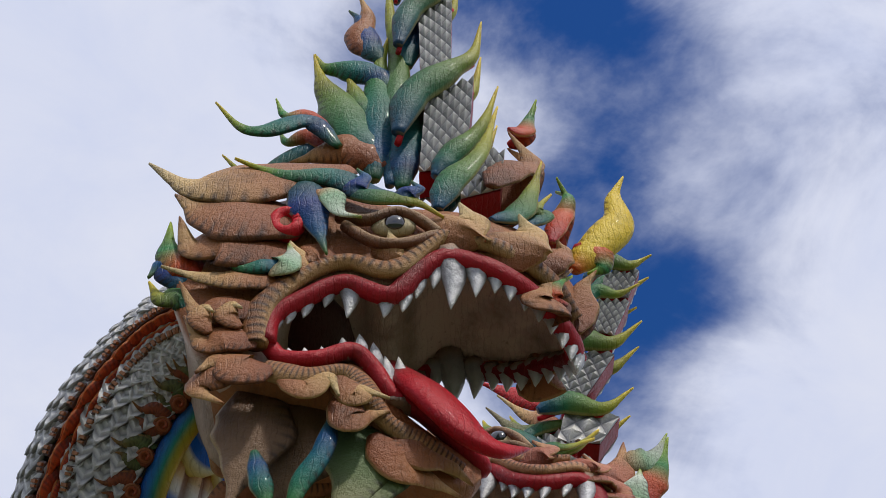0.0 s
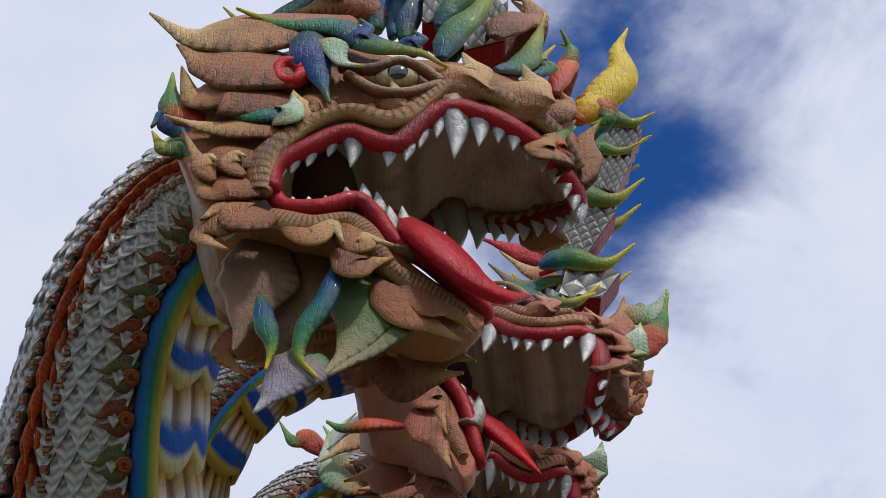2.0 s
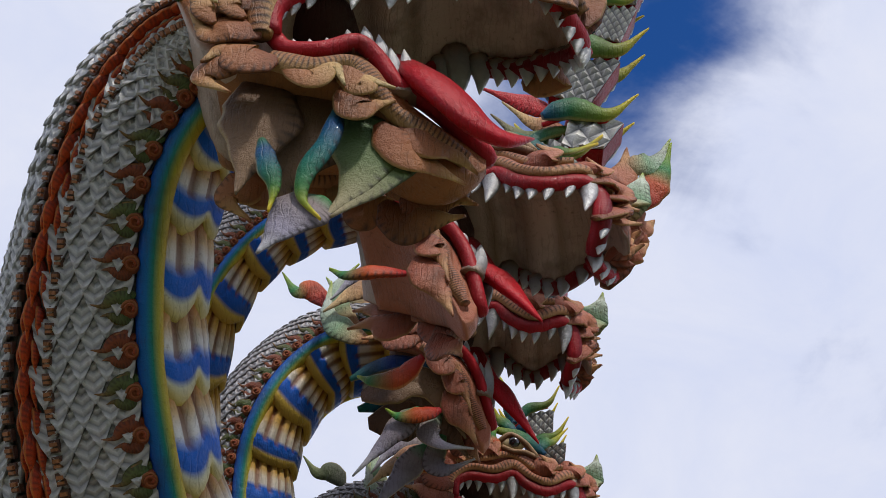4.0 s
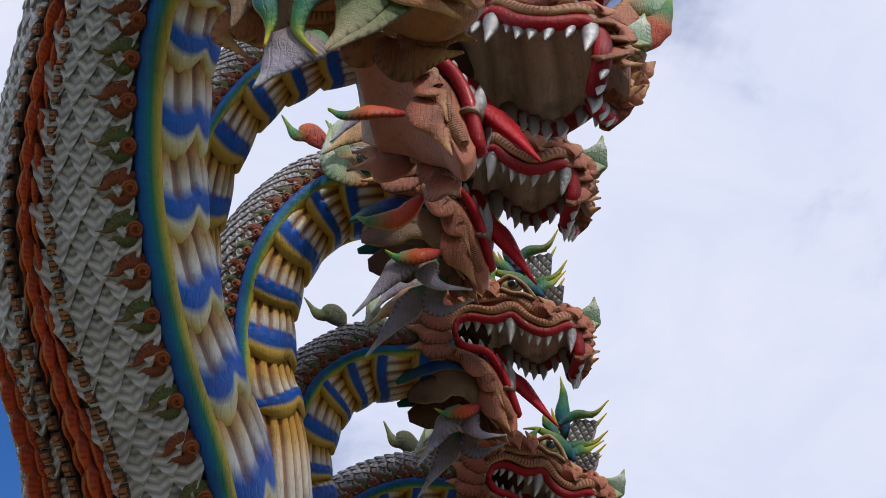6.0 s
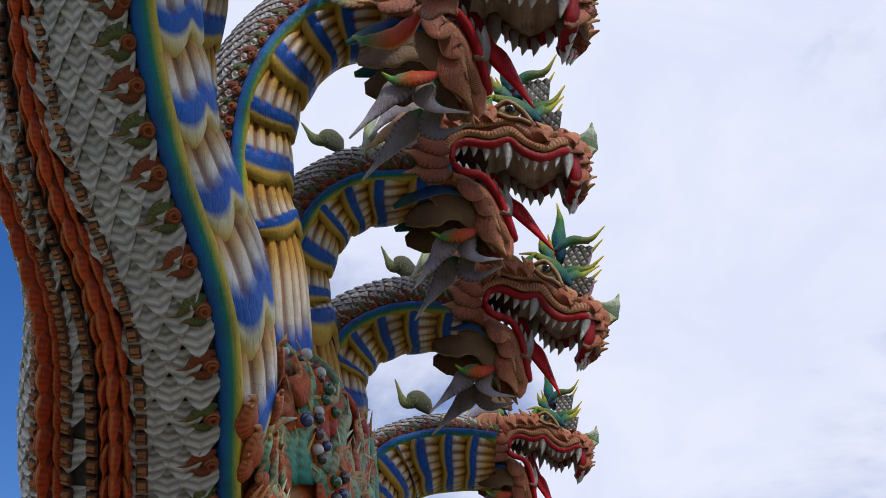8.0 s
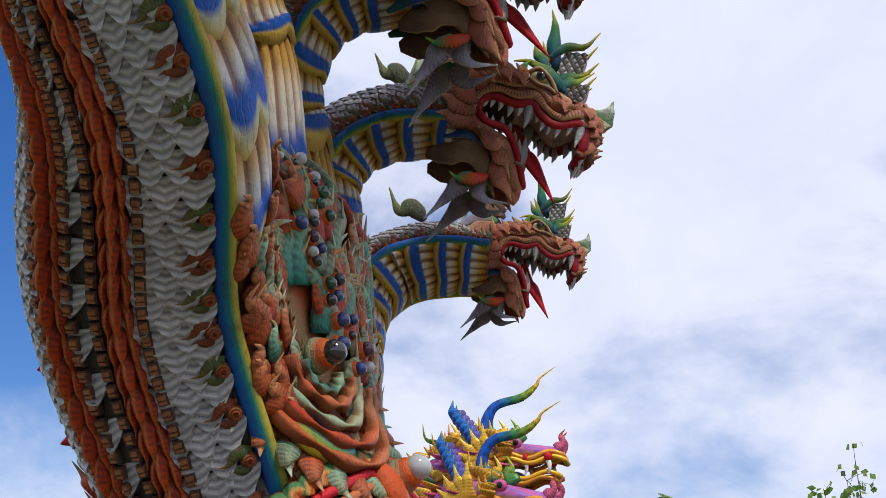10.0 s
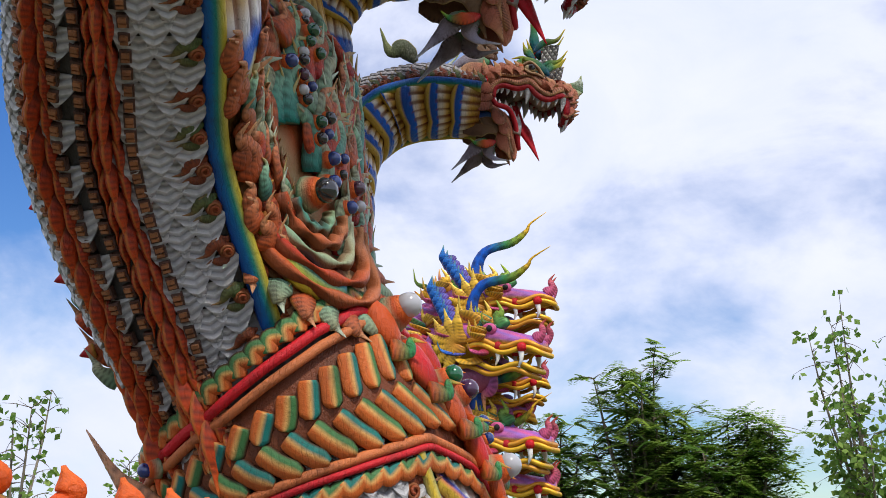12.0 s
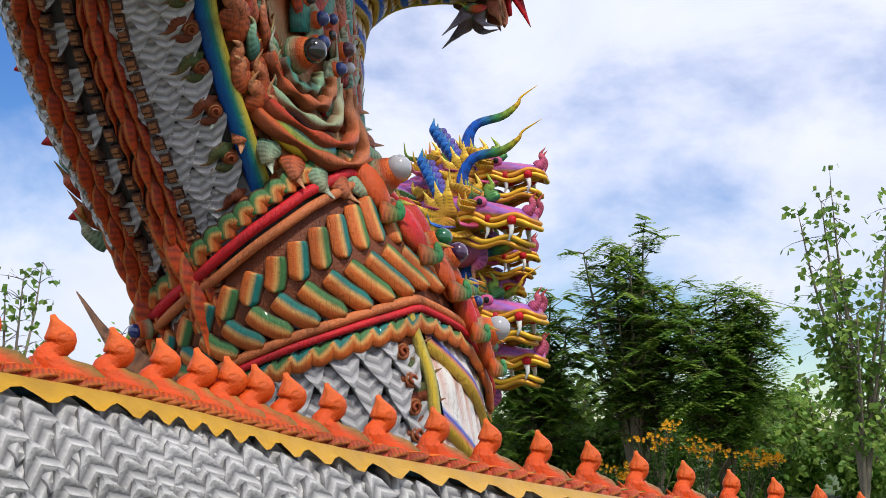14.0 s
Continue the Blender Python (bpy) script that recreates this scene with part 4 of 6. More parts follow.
GREAT["middle"].append(("crown_frond", FUR, 0.07, [(-0.465, 4.800, 9.147), (-0.544, 4.800, 9.334), (-0.515, 4.800, 9.495), (-0.422, 4.800, 9.397)]))
GREAT["middle"].append(("crown_frond", DEEP, 0.06, [(-0.413, 4.800, 10.224), (-0.518, 4.800, 10.451), (-0.571, 4.800, 10.767), (-0.668, 4.800, 10.932)]))
GREAT["middle"].append(("crown_frond", FUR, 0.06, [(-0.512, 4.800, 10.299), (-0.580, 4.800, 10.529), (-0.534, 4.800, 10.848), (-0.610, 4.800, 11.186)]))
GREAT["middle"].append(("crown_frond", FROND, 0.08, [(-0.419, 4.800, 8.849), (-0.397, 4.800, 9.397), (-0.432, 4.800, 10.006), (-0.366, 4.800, 10.605)]))
GREAT["middle"].append(("crown_frond", FROND2, 0.05, [(-0.316, 4.800, 8.790), (-0.327, 4.800, 9.461), (-0.296, 4.800, 10.149), (-0.375, 4.800, 10.929), (-0.399, 4.800, 11.820)]))
GREAT["middle"].append(("crown_frond", FROND, 0.07, [(-0.241, 4.800, 8.761), (-0.236, 4.800, 9.206), (-0.175, 4.800, 9.657), (-0.047, 4.800, 9.861)]))
GREAT["middle"].append(("crown_frond", DEEP, 0.07, [(-0.239, 4.800, 10.149), (-0.237, 4.800, 10.526), (-0.150, 4.800, 10.845), (-0.008, 4.800, 11.180)]))
GREAT["crown"].append(([(0.103, 4.800, 8.508), (0.336, 4.800, 8.605), (0.373, 4.800, 8.959), (0.178, 4.800, 9.021)], 0.10, [(-0.045, 4.800, 8.675), (0.057, 4.800, 8.903), (0.234, 4.800, 9.190), (0.355, 4.800, 9.653)], 0.05, (6, 6)))
GREAT["crown"].append(([(-0.140, 4.800, 8.789), (0.141, 4.800, 8.856), (0.205, 4.800, 9.825), (-0.102, 4.800, 9.657)], 0.09, [(-0.273, 4.800, 9.145), (-0.192, 4.800, 9.558), (0.027, 4.800, 9.861), (0.199, 4.800, 10.072), (0.270, 4.800, 10.506)], 0.075, (8, 12)))
GREAT["crown"].append(([(-0.141, 4.800, 9.897), (0.058, 4.800, 10.002), (0.073, 4.800, 11.009), (-0.170, 4.800, 10.845)], 0.08, [(-0.297, 4.800, 10.223), (-0.228, 4.800, 10.684), (-0.049, 4.800, 10.968), (0.075, 4.800, 11.180), (0.131, 4.800, 11.720)], 0.06, (6, 12)))
GREAT["crown"].append(([(-0.193, 4.800, 11.011), (0.033, 4.800, 11.094), (0.016, 4.800, 12.108), (-0.206, 4.800, 12.011)], 0.07, [(-0.342, 4.800, 11.271), (-0.290, 4.800, 11.819), (-0.096, 4.800, 12.159), (0.087, 4.800, 12.731)], 0.05, (6, 10)))
head = carved_head(GREAT, "tan horned serpent head with open red mouth and silver fangs")

SKIN[:] = [(0.32, 0.085, 0.045), (0.40, 0.145, 0.08)]
LESSER = dict(
    mid=10.4, k=0.82, single=(),
    lip=[(0.041, 10.080, 7.752), (0.060, 10.080, 7.885), (0.180, 10.080, 7.942), (0.372, 10.080, 7.914), (0.541, 10.080, 7.959), (0.658, 10.080, 7.853), (0.808, 10.080, 7.793), (0.998, 10.138, 7.894), (1.087, 10.202, 7.842), (1.108, 10.228, 7.631), (1.050, 10.400, 7.540)],
    low=[(0.041, 10.100, 7.753), (0.141, 10.102, 7.666), (0.314, 10.182, 7.663), (0.438, 10.262, 7.528), (0.513, 10.316, 7.358), (0.574, 10.400, 7.188)],
    skull=[(-0.296, 7.741, 8.011, 0.320), (-0.153, 7.631, 8.183, 0.320), (0.037, 7.769, 8.241, 0.320), (0.180, 7.919, 8.253, 0.320), (0.372, 7.897, 8.265, 0.320), (0.540, 7.931, 8.288, 0.320), (0.657, 7.837, 8.242, 0.320), (0.808, 7.776, 8.139, 0.320), (0.997, 7.872, 8.097, 0.262), (1.116, 7.802, 8.082, 0.172), (1.193, 7.656, 8.034, 0.089), (1.224, 7.632, 7.851, 0.053)],
    jaw=[(-0.154, 7.602, 7.808, 0.300), (0.037, 7.547, 7.742, 0.300), (0.179, 7.444, 7.652, 0.286), (0.344, 7.259, 7.615, 0.198), (0.451, 7.081, 7.470, 0.125), (0.530, 6.984, 7.287, 0.066), (0.574, 7.046, 7.171, 0.034)],
    bands=[([(-0.011, 10.060, 7.730), (0.017, 10.060, 7.918), (0.171, 10.050, 8.013), (0.372, 10.050, 7.991), (0.541, 10.050, 8.037), (0.682, 10.050, 7.925), (0.824, 10.051, 7.870), (0.999, 10.108, 7.971), (1.153, 10.237, 7.948)], 0.06),
           ([(0.060, 10.080, 7.605), (0.249, 10.118, 7.534), (0.367, 10.187, 7.395), (0.451, 10.245, 7.240), (0.531, 10.314, 7.107)], 0.06),
           ([(-0.107, 10.060, 7.895), (0.036, 10.050, 8.069), (0.277, 10.050, 8.104), (0.519, 10.050, 8.127), (0.732, 10.050, 8.003), (0.952, 10.083, 8.023)], 0.05)],
    eye=((0.546, 10.060, 8.242), 0.055), ring=((-0.108, 10.050, 8.001), 0.05),
    lids=[[(0.425, 10.050, 8.259), (0.522, 10.030, 8.310), (0.642, 10.030, 8.229), (0.736, 10.050, 8.105)], [(0.448, 10.050, 8.201), (0.543, 10.030, 8.143), (0.639, 10.030, 8.132), (0.735, 10.050, 8.094)]],
    upper=[(13, .08), (18, .1), (23, .12), (28, .14), (33, .12), (38, .28), (46, .12), (51, .14), (56, .12), (61, .12), (66, .12), (72, .26), (79, .1), (83, .1), (87, .1), (91, .1), (95, .1), (99, .12)],
    lower=[(14, .07), (24, .08), (34, .1), (44, .1), (54, .1), (64, .12), (76, .3)],
    tongue=[(0.379, 10.400, 7.788), (0.505, 10.400, 7.549), (0.600, 10.400, 7.473), (0.729, 10.400, 7.311), (0.911, 10.400, 7.073)], tongue_w=0.12,
    gullet=(0.209, 10.400, 7.928),
    leaves=[], middle=[], crown=[])
LESSER["leaves"].append(("flame_tip", FUR, 0.08, [(0.036, 10.080, 8.020), (0.012, 10.030, 8.102), (0.060, 10.020, 8.181), (-0.003, 10.000, 8.266)]))
LESSER["leaves"].append(("flame_tip", FUR, 0.08, [(0.181, 10.080, 8.077), (0.171, 10.030, 8.159), (0.220, 10.020, 8.239), (0.143, 10.000, 8.324)]))
LESSER["leaves"].append(("flame_tip", FUR, 0.08, [(0.336, 10.080, 8.077), (0.316, 10.030, 8.160), (0.365, 10.020, 8.222), (0.288, 10.000, 8.301)]))
LESSER["leaves"].append(("flame_tip", FUR, 0.07, [(0.779, 10.080, 7.909), (0.793, 10.030, 7.991), (0.842, 10.022, 8.031), (0.757, 10.000, 8.096)]))
LESSER["leaves"].append(("flame_tip", FUR, 0.07, [(1.000, 10.138, 7.944), (1.027, 10.123, 8.020), (1.095, 10.172, 8.050), (1.012, 10.094, 8.076)]))
LESSER["leaves"].append(("nostril", FUR, 0.06, [(1.084, 10.190, 7.588), (1.165, 10.258, 7.764), (1.206, 10.303, 7.734), (1.297, 10.340, 7.756)]))
LESSER["leaves"].append(("nostril", FUR, 0.055, [(1.094, 10.190, 7.808), (1.183, 10.269, 7.910), (1.214, 10.303, 7.885), (1.276, 10.340, 7.896)]))
LESSER["leaves"].append(("nostril", FUR, 0.07, [(1.021, 10.133, 7.886), (1.113, 10.199, 7.981), (1.197, 10.280, 7.973), (1.224, 10.321, 7.773)]))
LESSER["leaves"].append(("nose_flame", ICE, 0.07, [(1.138, 10.333, 7.976), (1.214, 10.400, 8.102), (1.262, 10.447, 8.189), (1.280, 10.460, 8.302)]))
LESSER["leaves"].append(("cheek_plate", FUR, 0.065, [(0.036, 10.050, 7.834), (-0.107, 10.020, 7.871), (-0.203, 10.020, 7.983), (-0.277, 10.000, 8.140)]))
LESSER["leaves"].append(("cheek_plate", FUR, 0.065, [(0.036, 10.050, 7.724), (-0.129, 10.020, 7.733), (-0.248, 10.020, 7.788), (-0.381, 10.000, 7.803)]))
LESSER["leaves"].append(("cheek_plate", FUR, 0.065, [(0.037, 10.050, 7.642), (-0.105, 10.020, 7.597), (-0.223, 10.030, 7.630), (-0.363, 10.020, 7.597)]))
LESSER["leaves"].append(("cheek_plate", FUR, 0.06, [(0.012, 10.050, 7.945), (-0.036, 10.030, 8.074), (-0.109, 10.030, 8.159), (-0.148, 10.010, 8.289)]))
LESSER["leaves"].append(("jaw_leaf", FUR, 0.05, [(0.107, 10.070, 7.583), (0.224, 10.076, 7.441), (0.296, 10.114, 7.489), (0.389, 10.163, 7.355)]))
LESSER["leaves"].append(("jaw_leaf", FUR, 0.05, [(0.249, 10.118, 7.491), (0.327, 10.133, 7.339), (0.375, 10.163, 7.329), (0.457, 10.212, 7.144)]))
LESSER["leaves"].append(("jaw_leaf", FUR, 0.06, [(0.271, 10.160, 7.301), (0.354, 10.181, 7.154), (0.434, 10.235, 7.077), (0.512, 10.283, 6.956)]))
LESSER["leaves"].append(("ear", PALE, 0.09, [(-0.012, 10.130, 8.164), (-0.254, 10.060, 8.120), (-0.492, 10.050, 8.000), (-0.678, 10.040, 7.827)]))
LESSER["leaves"].append(("ear", FIN, 0.07, [(-0.062, 10.180, 8.311), (-0.307, 10.130, 8.308), (-0.500, 10.130, 8.221), (-0.662, 10.110, 7.980)]))
LESSER["leaves"].append(("ear", HIDE, 0.06, [(-0.013, 10.230, 8.402), (-0.187, 10.200, 8.500), (-0.287, 10.180, 8.576), (-0.424, 10.180, 8.714)]))
LESSER["leaves"].append(("ear", HIDE, 0.05, [(0.037, 10.280, 8.493), (-0.114, 10.280, 8.672), (-0.241, 10.280, 8.702), (-0.391, 10.280, 8.684)]))
LESSER["leaves"].append(("brow", FROND2, 0.06, [(0.814, 10.110, 8.165), (0.668, 10.060, 8.266), (0.524, 10.050, 8.334), (0.378, 10.050, 8.374), (0.255, 10.040, 8.339)]))
LESSER["leaves"].append(("brow", EMBER, 0.055, [(0.422, 10.050, 8.116), (0.375, 10.030, 8.217), (0.367, 10.030, 8.303), (0.426, 10.020, 8.384)]))
LESSER["leaves"].append(("brow_frond", FROND2, 0.05, [(0.577, 10.130, 8.397), (0.481, 10.140, 8.492), (0.433, 10.140, 8.551), (0.394, 10.140, 8.652)]))
LESSER["leaves"].append(("brow_frond", FROND2, 0.05, [(0.743, 10.130, 8.195), (0.822, 10.160, 8.312), (0.898, 10.188, 8.348), (1.032, 10.238, 8.509)]))
LESSER["leaves"].append(("neck_leaf", ICE, 0.065, [(-0.346, 10.180, 7.688), (-0.536, 10.130, 7.742), (-0.659, 10.110, 7.868), (-0.684, 10.130, 8.163)]))
LESSER["leaves"].append(("neck_leaf", ICE, 0.05, [(-0.446, 10.230, 7.828), (-0.602, 10.180, 7.966), (-0.647, 10.180, 8.165), (-0.516, 10.180, 8.369)]))
LESSER["leaves"].append(("throat_leaf", HIDE, 0.115, [(-0.154, 10.200, 7.645), (0.037, 10.180, 7.498), (0.225, 10.186, 7.261), (0.410, 10.269, 6.990)]))
LESSER["leaves"].append(("throat_leaf", DEEP, 0.058, [(-0.435, 10.200, 7.374), (-0.199, 10.150, 7.481), (0.037, 10.130, 7.497), (0.273, 10.180, 7.418)]))
LESSER["leaves"].append(("throat_leaf", HIDE, 0.094, [(-0.339, 10.220, 7.251), (-0.104, 10.180, 7.310), (0.084, 10.160, 7.300), (0.271, 10.210, 7.169)]))
LESSER["leaves"].append(("beard_leaf", EMBER, 0.06, [(0.246, 10.148, 7.136), (0.129, 10.080, 7.049), (-0.009, 10.080, 7.023), (-0.110, 10.070, 7.069)]))
LESSER["leaves"].append(("beard_fin", FIN, 0.061, [(0.107, 10.150, 7.137), (0.014, 10.130, 6.997), (-0.100, 10.120, 6.814), (-0.255, 10.100, 6.564)]))
LESSER["leaves"].append(("beard_fin", FIN, 0.050, [(0.225, 10.236, 7.182), (0.176, 10.194, 7.004), (0.268, 10.220, 6.915), (0.481, 10.329, 6.958)]))
LESSER["middle"].append(("crown_frond", FROND2, 0.05, [(0.683, 10.400, 8.217), (0.563, 10.400, 8.393), (0.518, 10.400, 8.632), (0.445, 10.400, 8.814)]))
LESSER["middle"].append(("crown_frond", FROND, 0.05, [(0.666, 10.400, 8.512), (0.571, 10.400, 8.754), (0.525, 10.400, 9.000), (0.451, 10.400, 9.189)]))
LESSER["crown"].append(([(0.746, 10.400, 8.159), (0.990, 10.400, 8.183), (1.018, 10.400, 8.382), (0.797, 10.400, 8.358)], 0.12, [(0.661, 10.400, 8.305), (0.788, 10.400, 8.393), (0.931, 10.400, 8.453), (1.049, 10.400, 8.633)], 0.04, (6, 5)))
LESSER["crown"].append(([(0.662, 10.400, 8.334), (0.898, 10.400, 8.382), (0.926, 10.400, 8.724), (0.697, 10.400, 8.693)], 0.11, [(0.567, 10.400, 8.572), (0.697, 10.400, 8.723), (0.878, 10.400, 8.785), (0.987, 10.400, 8.970)], 0.035, (6, 7)))

# the tall crown and nose flames of the head below the great one
s = Shape()
s.sweep([(0.826, 7.400, 8.781), (0.945, 7.400, 9.280), (1.172, 7.400, 9.946), (1.387, 7.400, 10.544), (1.501, 7.400, 10.973)], (0, 1, 0), lambda u: 0.12 * (1 - 0.5 * u), lambda u: 0.07, const(CRIMSON), 16, 8)
tall_crown = part("crown", s.moved(ORIGIN), GLOSS, serpent, "tall tiered crown with silver fields and green hooked leaves")
crown_tier(tall_crown, [(0.824, 7.400, 9.054), (1.132, 7.400, 9.024), (1.304, 7.400, 9.295), (0.908, 7.400, 9.356)], 7.4, 0.10, [(0.695, 7.400, 9.328), (0.912, 7.400, 9.408), (1.183, 7.400, 9.348), (1.430, 7.400, 9.560)], 0.065, (4, 3))
crown_tier(tall_crown, [(0.763, 7.400, 9.607), (1.054, 7.400, 9.484), (1.335, 7.400, 9.977), (0.956, 7.400, 10.012)], 7.4, 0.09, [(0.788, 7.400, 9.810), (1.030, 7.400, 10.109), (1.318, 7.400, 10.074), (1.583, 7.400, 10.324)], 0.075, (7, 8))
crown_tier(tall_crown, [(1.144, 7.400, 10.287), (1.353, 7.400, 10.205), (1.519, 7.400, 10.613), (1.270, 7.400, 10.629)], 7.4, 0.08, [(1.082, 7.400, 10.477), (1.249, 7.400, 10.700), (1.423, 7.400, 10.670), (1.619, 7.400, 10.798)], 0.045, (7, 8))
crown_tier(tall_crown, [(1.277, 7.400, 10.707), (1.516, 7.400, 10.670), (1.649, 7.400, 11.017), (1.371, 7.400, 11.004)], 7.4, 0.075, [(1.183, 7.400, 10.866), (1.370, 7.400, 11.093), (1.566, 7.400, 11.047), (1.764, 7.400, 11.181)], 0.06, (7, 6))
part("crown_trim", leaf([(0.791, 7.400, 9.504), (0.624, 7.400, 9.601), (0.455, 7.400, 9.688), (0.219, 7.400, 9.813)], 0.06, const(RED)).moved(ORIGIN), PAINT, tall_crown)
part("brow", leaf([(0.928, 7.400, 9.053), (0.708, 7.400, 9.195), (0.524, 7.400, 9.282), (0.320, 7.400, 9.507)], 0.07, VANE).moved(ORIGIN), PAINT, tall_crown)
part("brow", leaf([(0.899, 7.400, 9.223), (0.740, 7.400, 9.368), (0.616, 7.400, 9.428), (0.410, 7.400, 9.639)], 0.06, PALE).moved(ORIGIN), PAINT, tall_crown)
part("nose_flame", leaf([(1.244, 7.250, 8.831), (1.405, 7.250, 8.830), (1.512, 7.250, 8.883), (1.620, 7.250, 9.087)], 0.065, ICE).moved(ORIGIN), PAINT, tall_crown)
part("nose_flame", leaf([(1.315, 7.250, 8.388), (1.437, 7.250, 8.591), (1.528, 7.250, 8.749), (1.623, 7.250, 9.048)], 0.07, EMBER).moved(ORIGIN), PAINT, tall_crown)
part("nose_flame", leaf([(1.102, 7.250, 8.389), (1.155, 7.250, 8.619), (1.248, 7.250, 8.750), (1.295, 7.250, 9.000)], 0.12, FUR).moved(ORIGIN), PAINT, tall_crown)
part("nose_flame", leaf([(1.150, 7.250, 8.096), (1.279, 7.250, 8.240), (1.356, 7.250, 8.239), (1.428, 7.250, 8.298)], 0.10, FUR).moved(ORIGIN), PAINT, tall_crown)
part("nose_flame", leaf([(1.137, 7.250, 7.978), (1.241, 7.250, 8.071), (1.295, 7.250, 8.047), (1.368, 7.250, 8.085)], 0.10, FUR).moved(ORIGIN), PAINT, tall_crown)


HINGE = Vector((0.052, 10.400, 7.956))


def place(at, yaw, pitch, roll, size):
    """Puts a copy of the lesser head with its mouth's corner at a place, turned and sized."""
    turn = Matrix.Rotation(radians(yaw), 4, "Z") @ Matrix.Rotation(radians(pitch), 4, "Y") @ Matrix.Rotation(radians(roll), 4, "X")
    return ORIGIN @ Matrix.Translation(at) @ turn @ Matrix.Scale(size, 4) @ Matrix.Translation(-HINGE) @ ORIGIN.inverted()


HEADS = [
    ((-0.215, 7.400, 8.331), -12.4, 5.3, -19.1, 1.275, 4.6),
    ((-0.142, 9.000, 8.660), -4.6, 6.4, 1.9, 1.111, 1.1),
    ((0.403, 11.500, 7.133), -1.9, 15.0, -0.8, 0.921, -3.9),
    ((0.624, 12.800, 6.214), -1.1, 5.5, -1.4, 0.672, 7.5),
]
without = ("ear", "neck_leaf", "beard_fin", "throat_leaf")
LABEL = "brown horned serpent head with open red mouth and silver fangs"
carved_head(LESSER, LABEL)
for *h, gape in HEADS:
    carved_head(opened(LESSER, HINGE, gape, without if h[0][1] < 8 else ()), LABEL).matrix_basis = place(*h)
NECK_LINES = [build_neck(*n) for n in NECKS]
# carved fins on the backs of the necks
part("neck_fin", leaf([(-0.910, 10.400, 8.040), (-1.015, 10.400, 8.167), (-1.144, 10.400, 8.166), (-1.273, 10.400, 8.330)], 0.055, FIN_BACK).moved(ORIGIN), PAINT, serpent)
part("neck_fin", leaf([(-0.280, 11.500, 7.326), (-0.396, 11.500, 7.474), (-0.500, 11.500, 7.474), (-0.599, 11.500, 7.671)], 0.055, FIN_BACK).moved(ORIGIN), PAINT, serpent)
part("neck_fin", leaf([(-0.141, 12.800, 6.512), (-0.265, 12.800, 6.649), (-0.399, 12.800, 6.624), (-0.498, 12.800, 6.863)], 0.055, FIN_BACK).moved(ORIGIN), PAINT, serpent)
part("neck_fin", leaf([(-1.045, 9.300, 9.141), (-1.183, 9.300, 9.306), (-1.308, 9.300, 9.294), (-1.443, 9.300, 9.505)], 0.06, EMBER).moved(ORIGIN), PAINT, serpent)
part("neck_fin", leaf([(-0.652, 9.200, 9.004), (-0.801, 9.200, 9.184), (-0.920, 9.200, 9.184), (-1.048, 9.200, 9.367)], 0.07, ICE).moved(ORIGIN), PAINT, serpent)


# ---- body, hood and collar of the serpent ----
def ring_of(z):
    """Centre and half-widths of the body at a height."""
    zs = (-0.2, 1.0, 2.0, 2.6, 3.2, 3.8, 4.6, 5.2, 5.5, 5.75)
    cx = (-0.45, -0.55, -0.68, -0.86, -1.16, -1.45, -1.66, -1.74, -1.75, -1.75)
    cy = (10.2, 10.2, 10.1, 10.05, 10.0, 10.0, 10.0, 10.0, 10.05, 10.1)
    rx = (1.1, 1.1, 1.12, 1.06, 0.97, 0.92, 1.04, 1.05, 0.85, 0.35)
    ry = (1.3, 1.3, 1.3, 1.3, 1.35, 1.5, 1.65, 1.6, 1.3, 0.6)
    for k in range(len(zs) - 1):
        if z <= zs[k + 1]:
            t = max(0.0, (z - zs[k]) / (zs[k + 1] - zs[k]))
            return [a[k] * (1 - t) + a[k + 1] * t for a in (cx, cy, rx, ry)]
    return [a[-1] for a in (cx, cy, rx, ry)]


def on_body(deg, z, lift=0.0):
    """A place on the body: degrees round from +x, and the directions outward, up and across there."""
    cx, cy, rx, ry = ring_of(z)
    c, d = math.cos(radians(deg)), math.sin(radians(deg))
    out = Vector((c / rx, d / ry, 0)).normalized()
    a, b = ring_of(z + 0.05), ring_of(z - 0.05)
    up = Vector((a[0] - b[0] + (a[2] - b[2]) * c, a[1] - b[1] + (a[3] - b[3]) * d, 0.1)).normalized()
    across = up.cross(out).normalized()
    out = across.cross(up).normalized()
    return Vector((cx + rx * c, cy + ry * d, z)) + out * lift, out, up, across


def put(at, size=1.0):
    return ORIGIN @ frame_of(*at, size)


def bp(deg, z, lift=0.0):
    return on_body(deg, z, lift)[0] - serpent.location


s = Shape()
b = s.grid(44, 64, lambda i, j: (bp(360 * j / 64, -0.1 + 5.85 * i / 43), lerp(DGREY, GREY, 0.2)), True)
s.cap(b + 43 * 64, 64, True)
body = part("body", s, SILVER, serpent, "thick serpent body under the collar")

# silver scales of the body under the collar and on the flank above it
SCALE_FINE = SCALE.mesh("scale", SILVER, False)
for i in range(12):
    for j in range(11):
        deg, z = -160 + 10.5 * (j + (i % 2) * 0.5), 2.45 - 0.17 * i
        if deg < -52:
            part("scale", SCALE_FINE, SILVER, body).matrix_basis = put(on_body(deg, z, 0.02), 0.2)
rest = Shape()
for i in range(24):
    for j in range(34):
        deg, z = 60 + 5.2 * (j + (i % 2) * 0.5), 2.5 + 0.145 * i
        if deg < 238:
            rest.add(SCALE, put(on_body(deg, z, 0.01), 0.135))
tagged(part("scale_coat", rest, SILVER, body, smooth=False), kind="stuff")

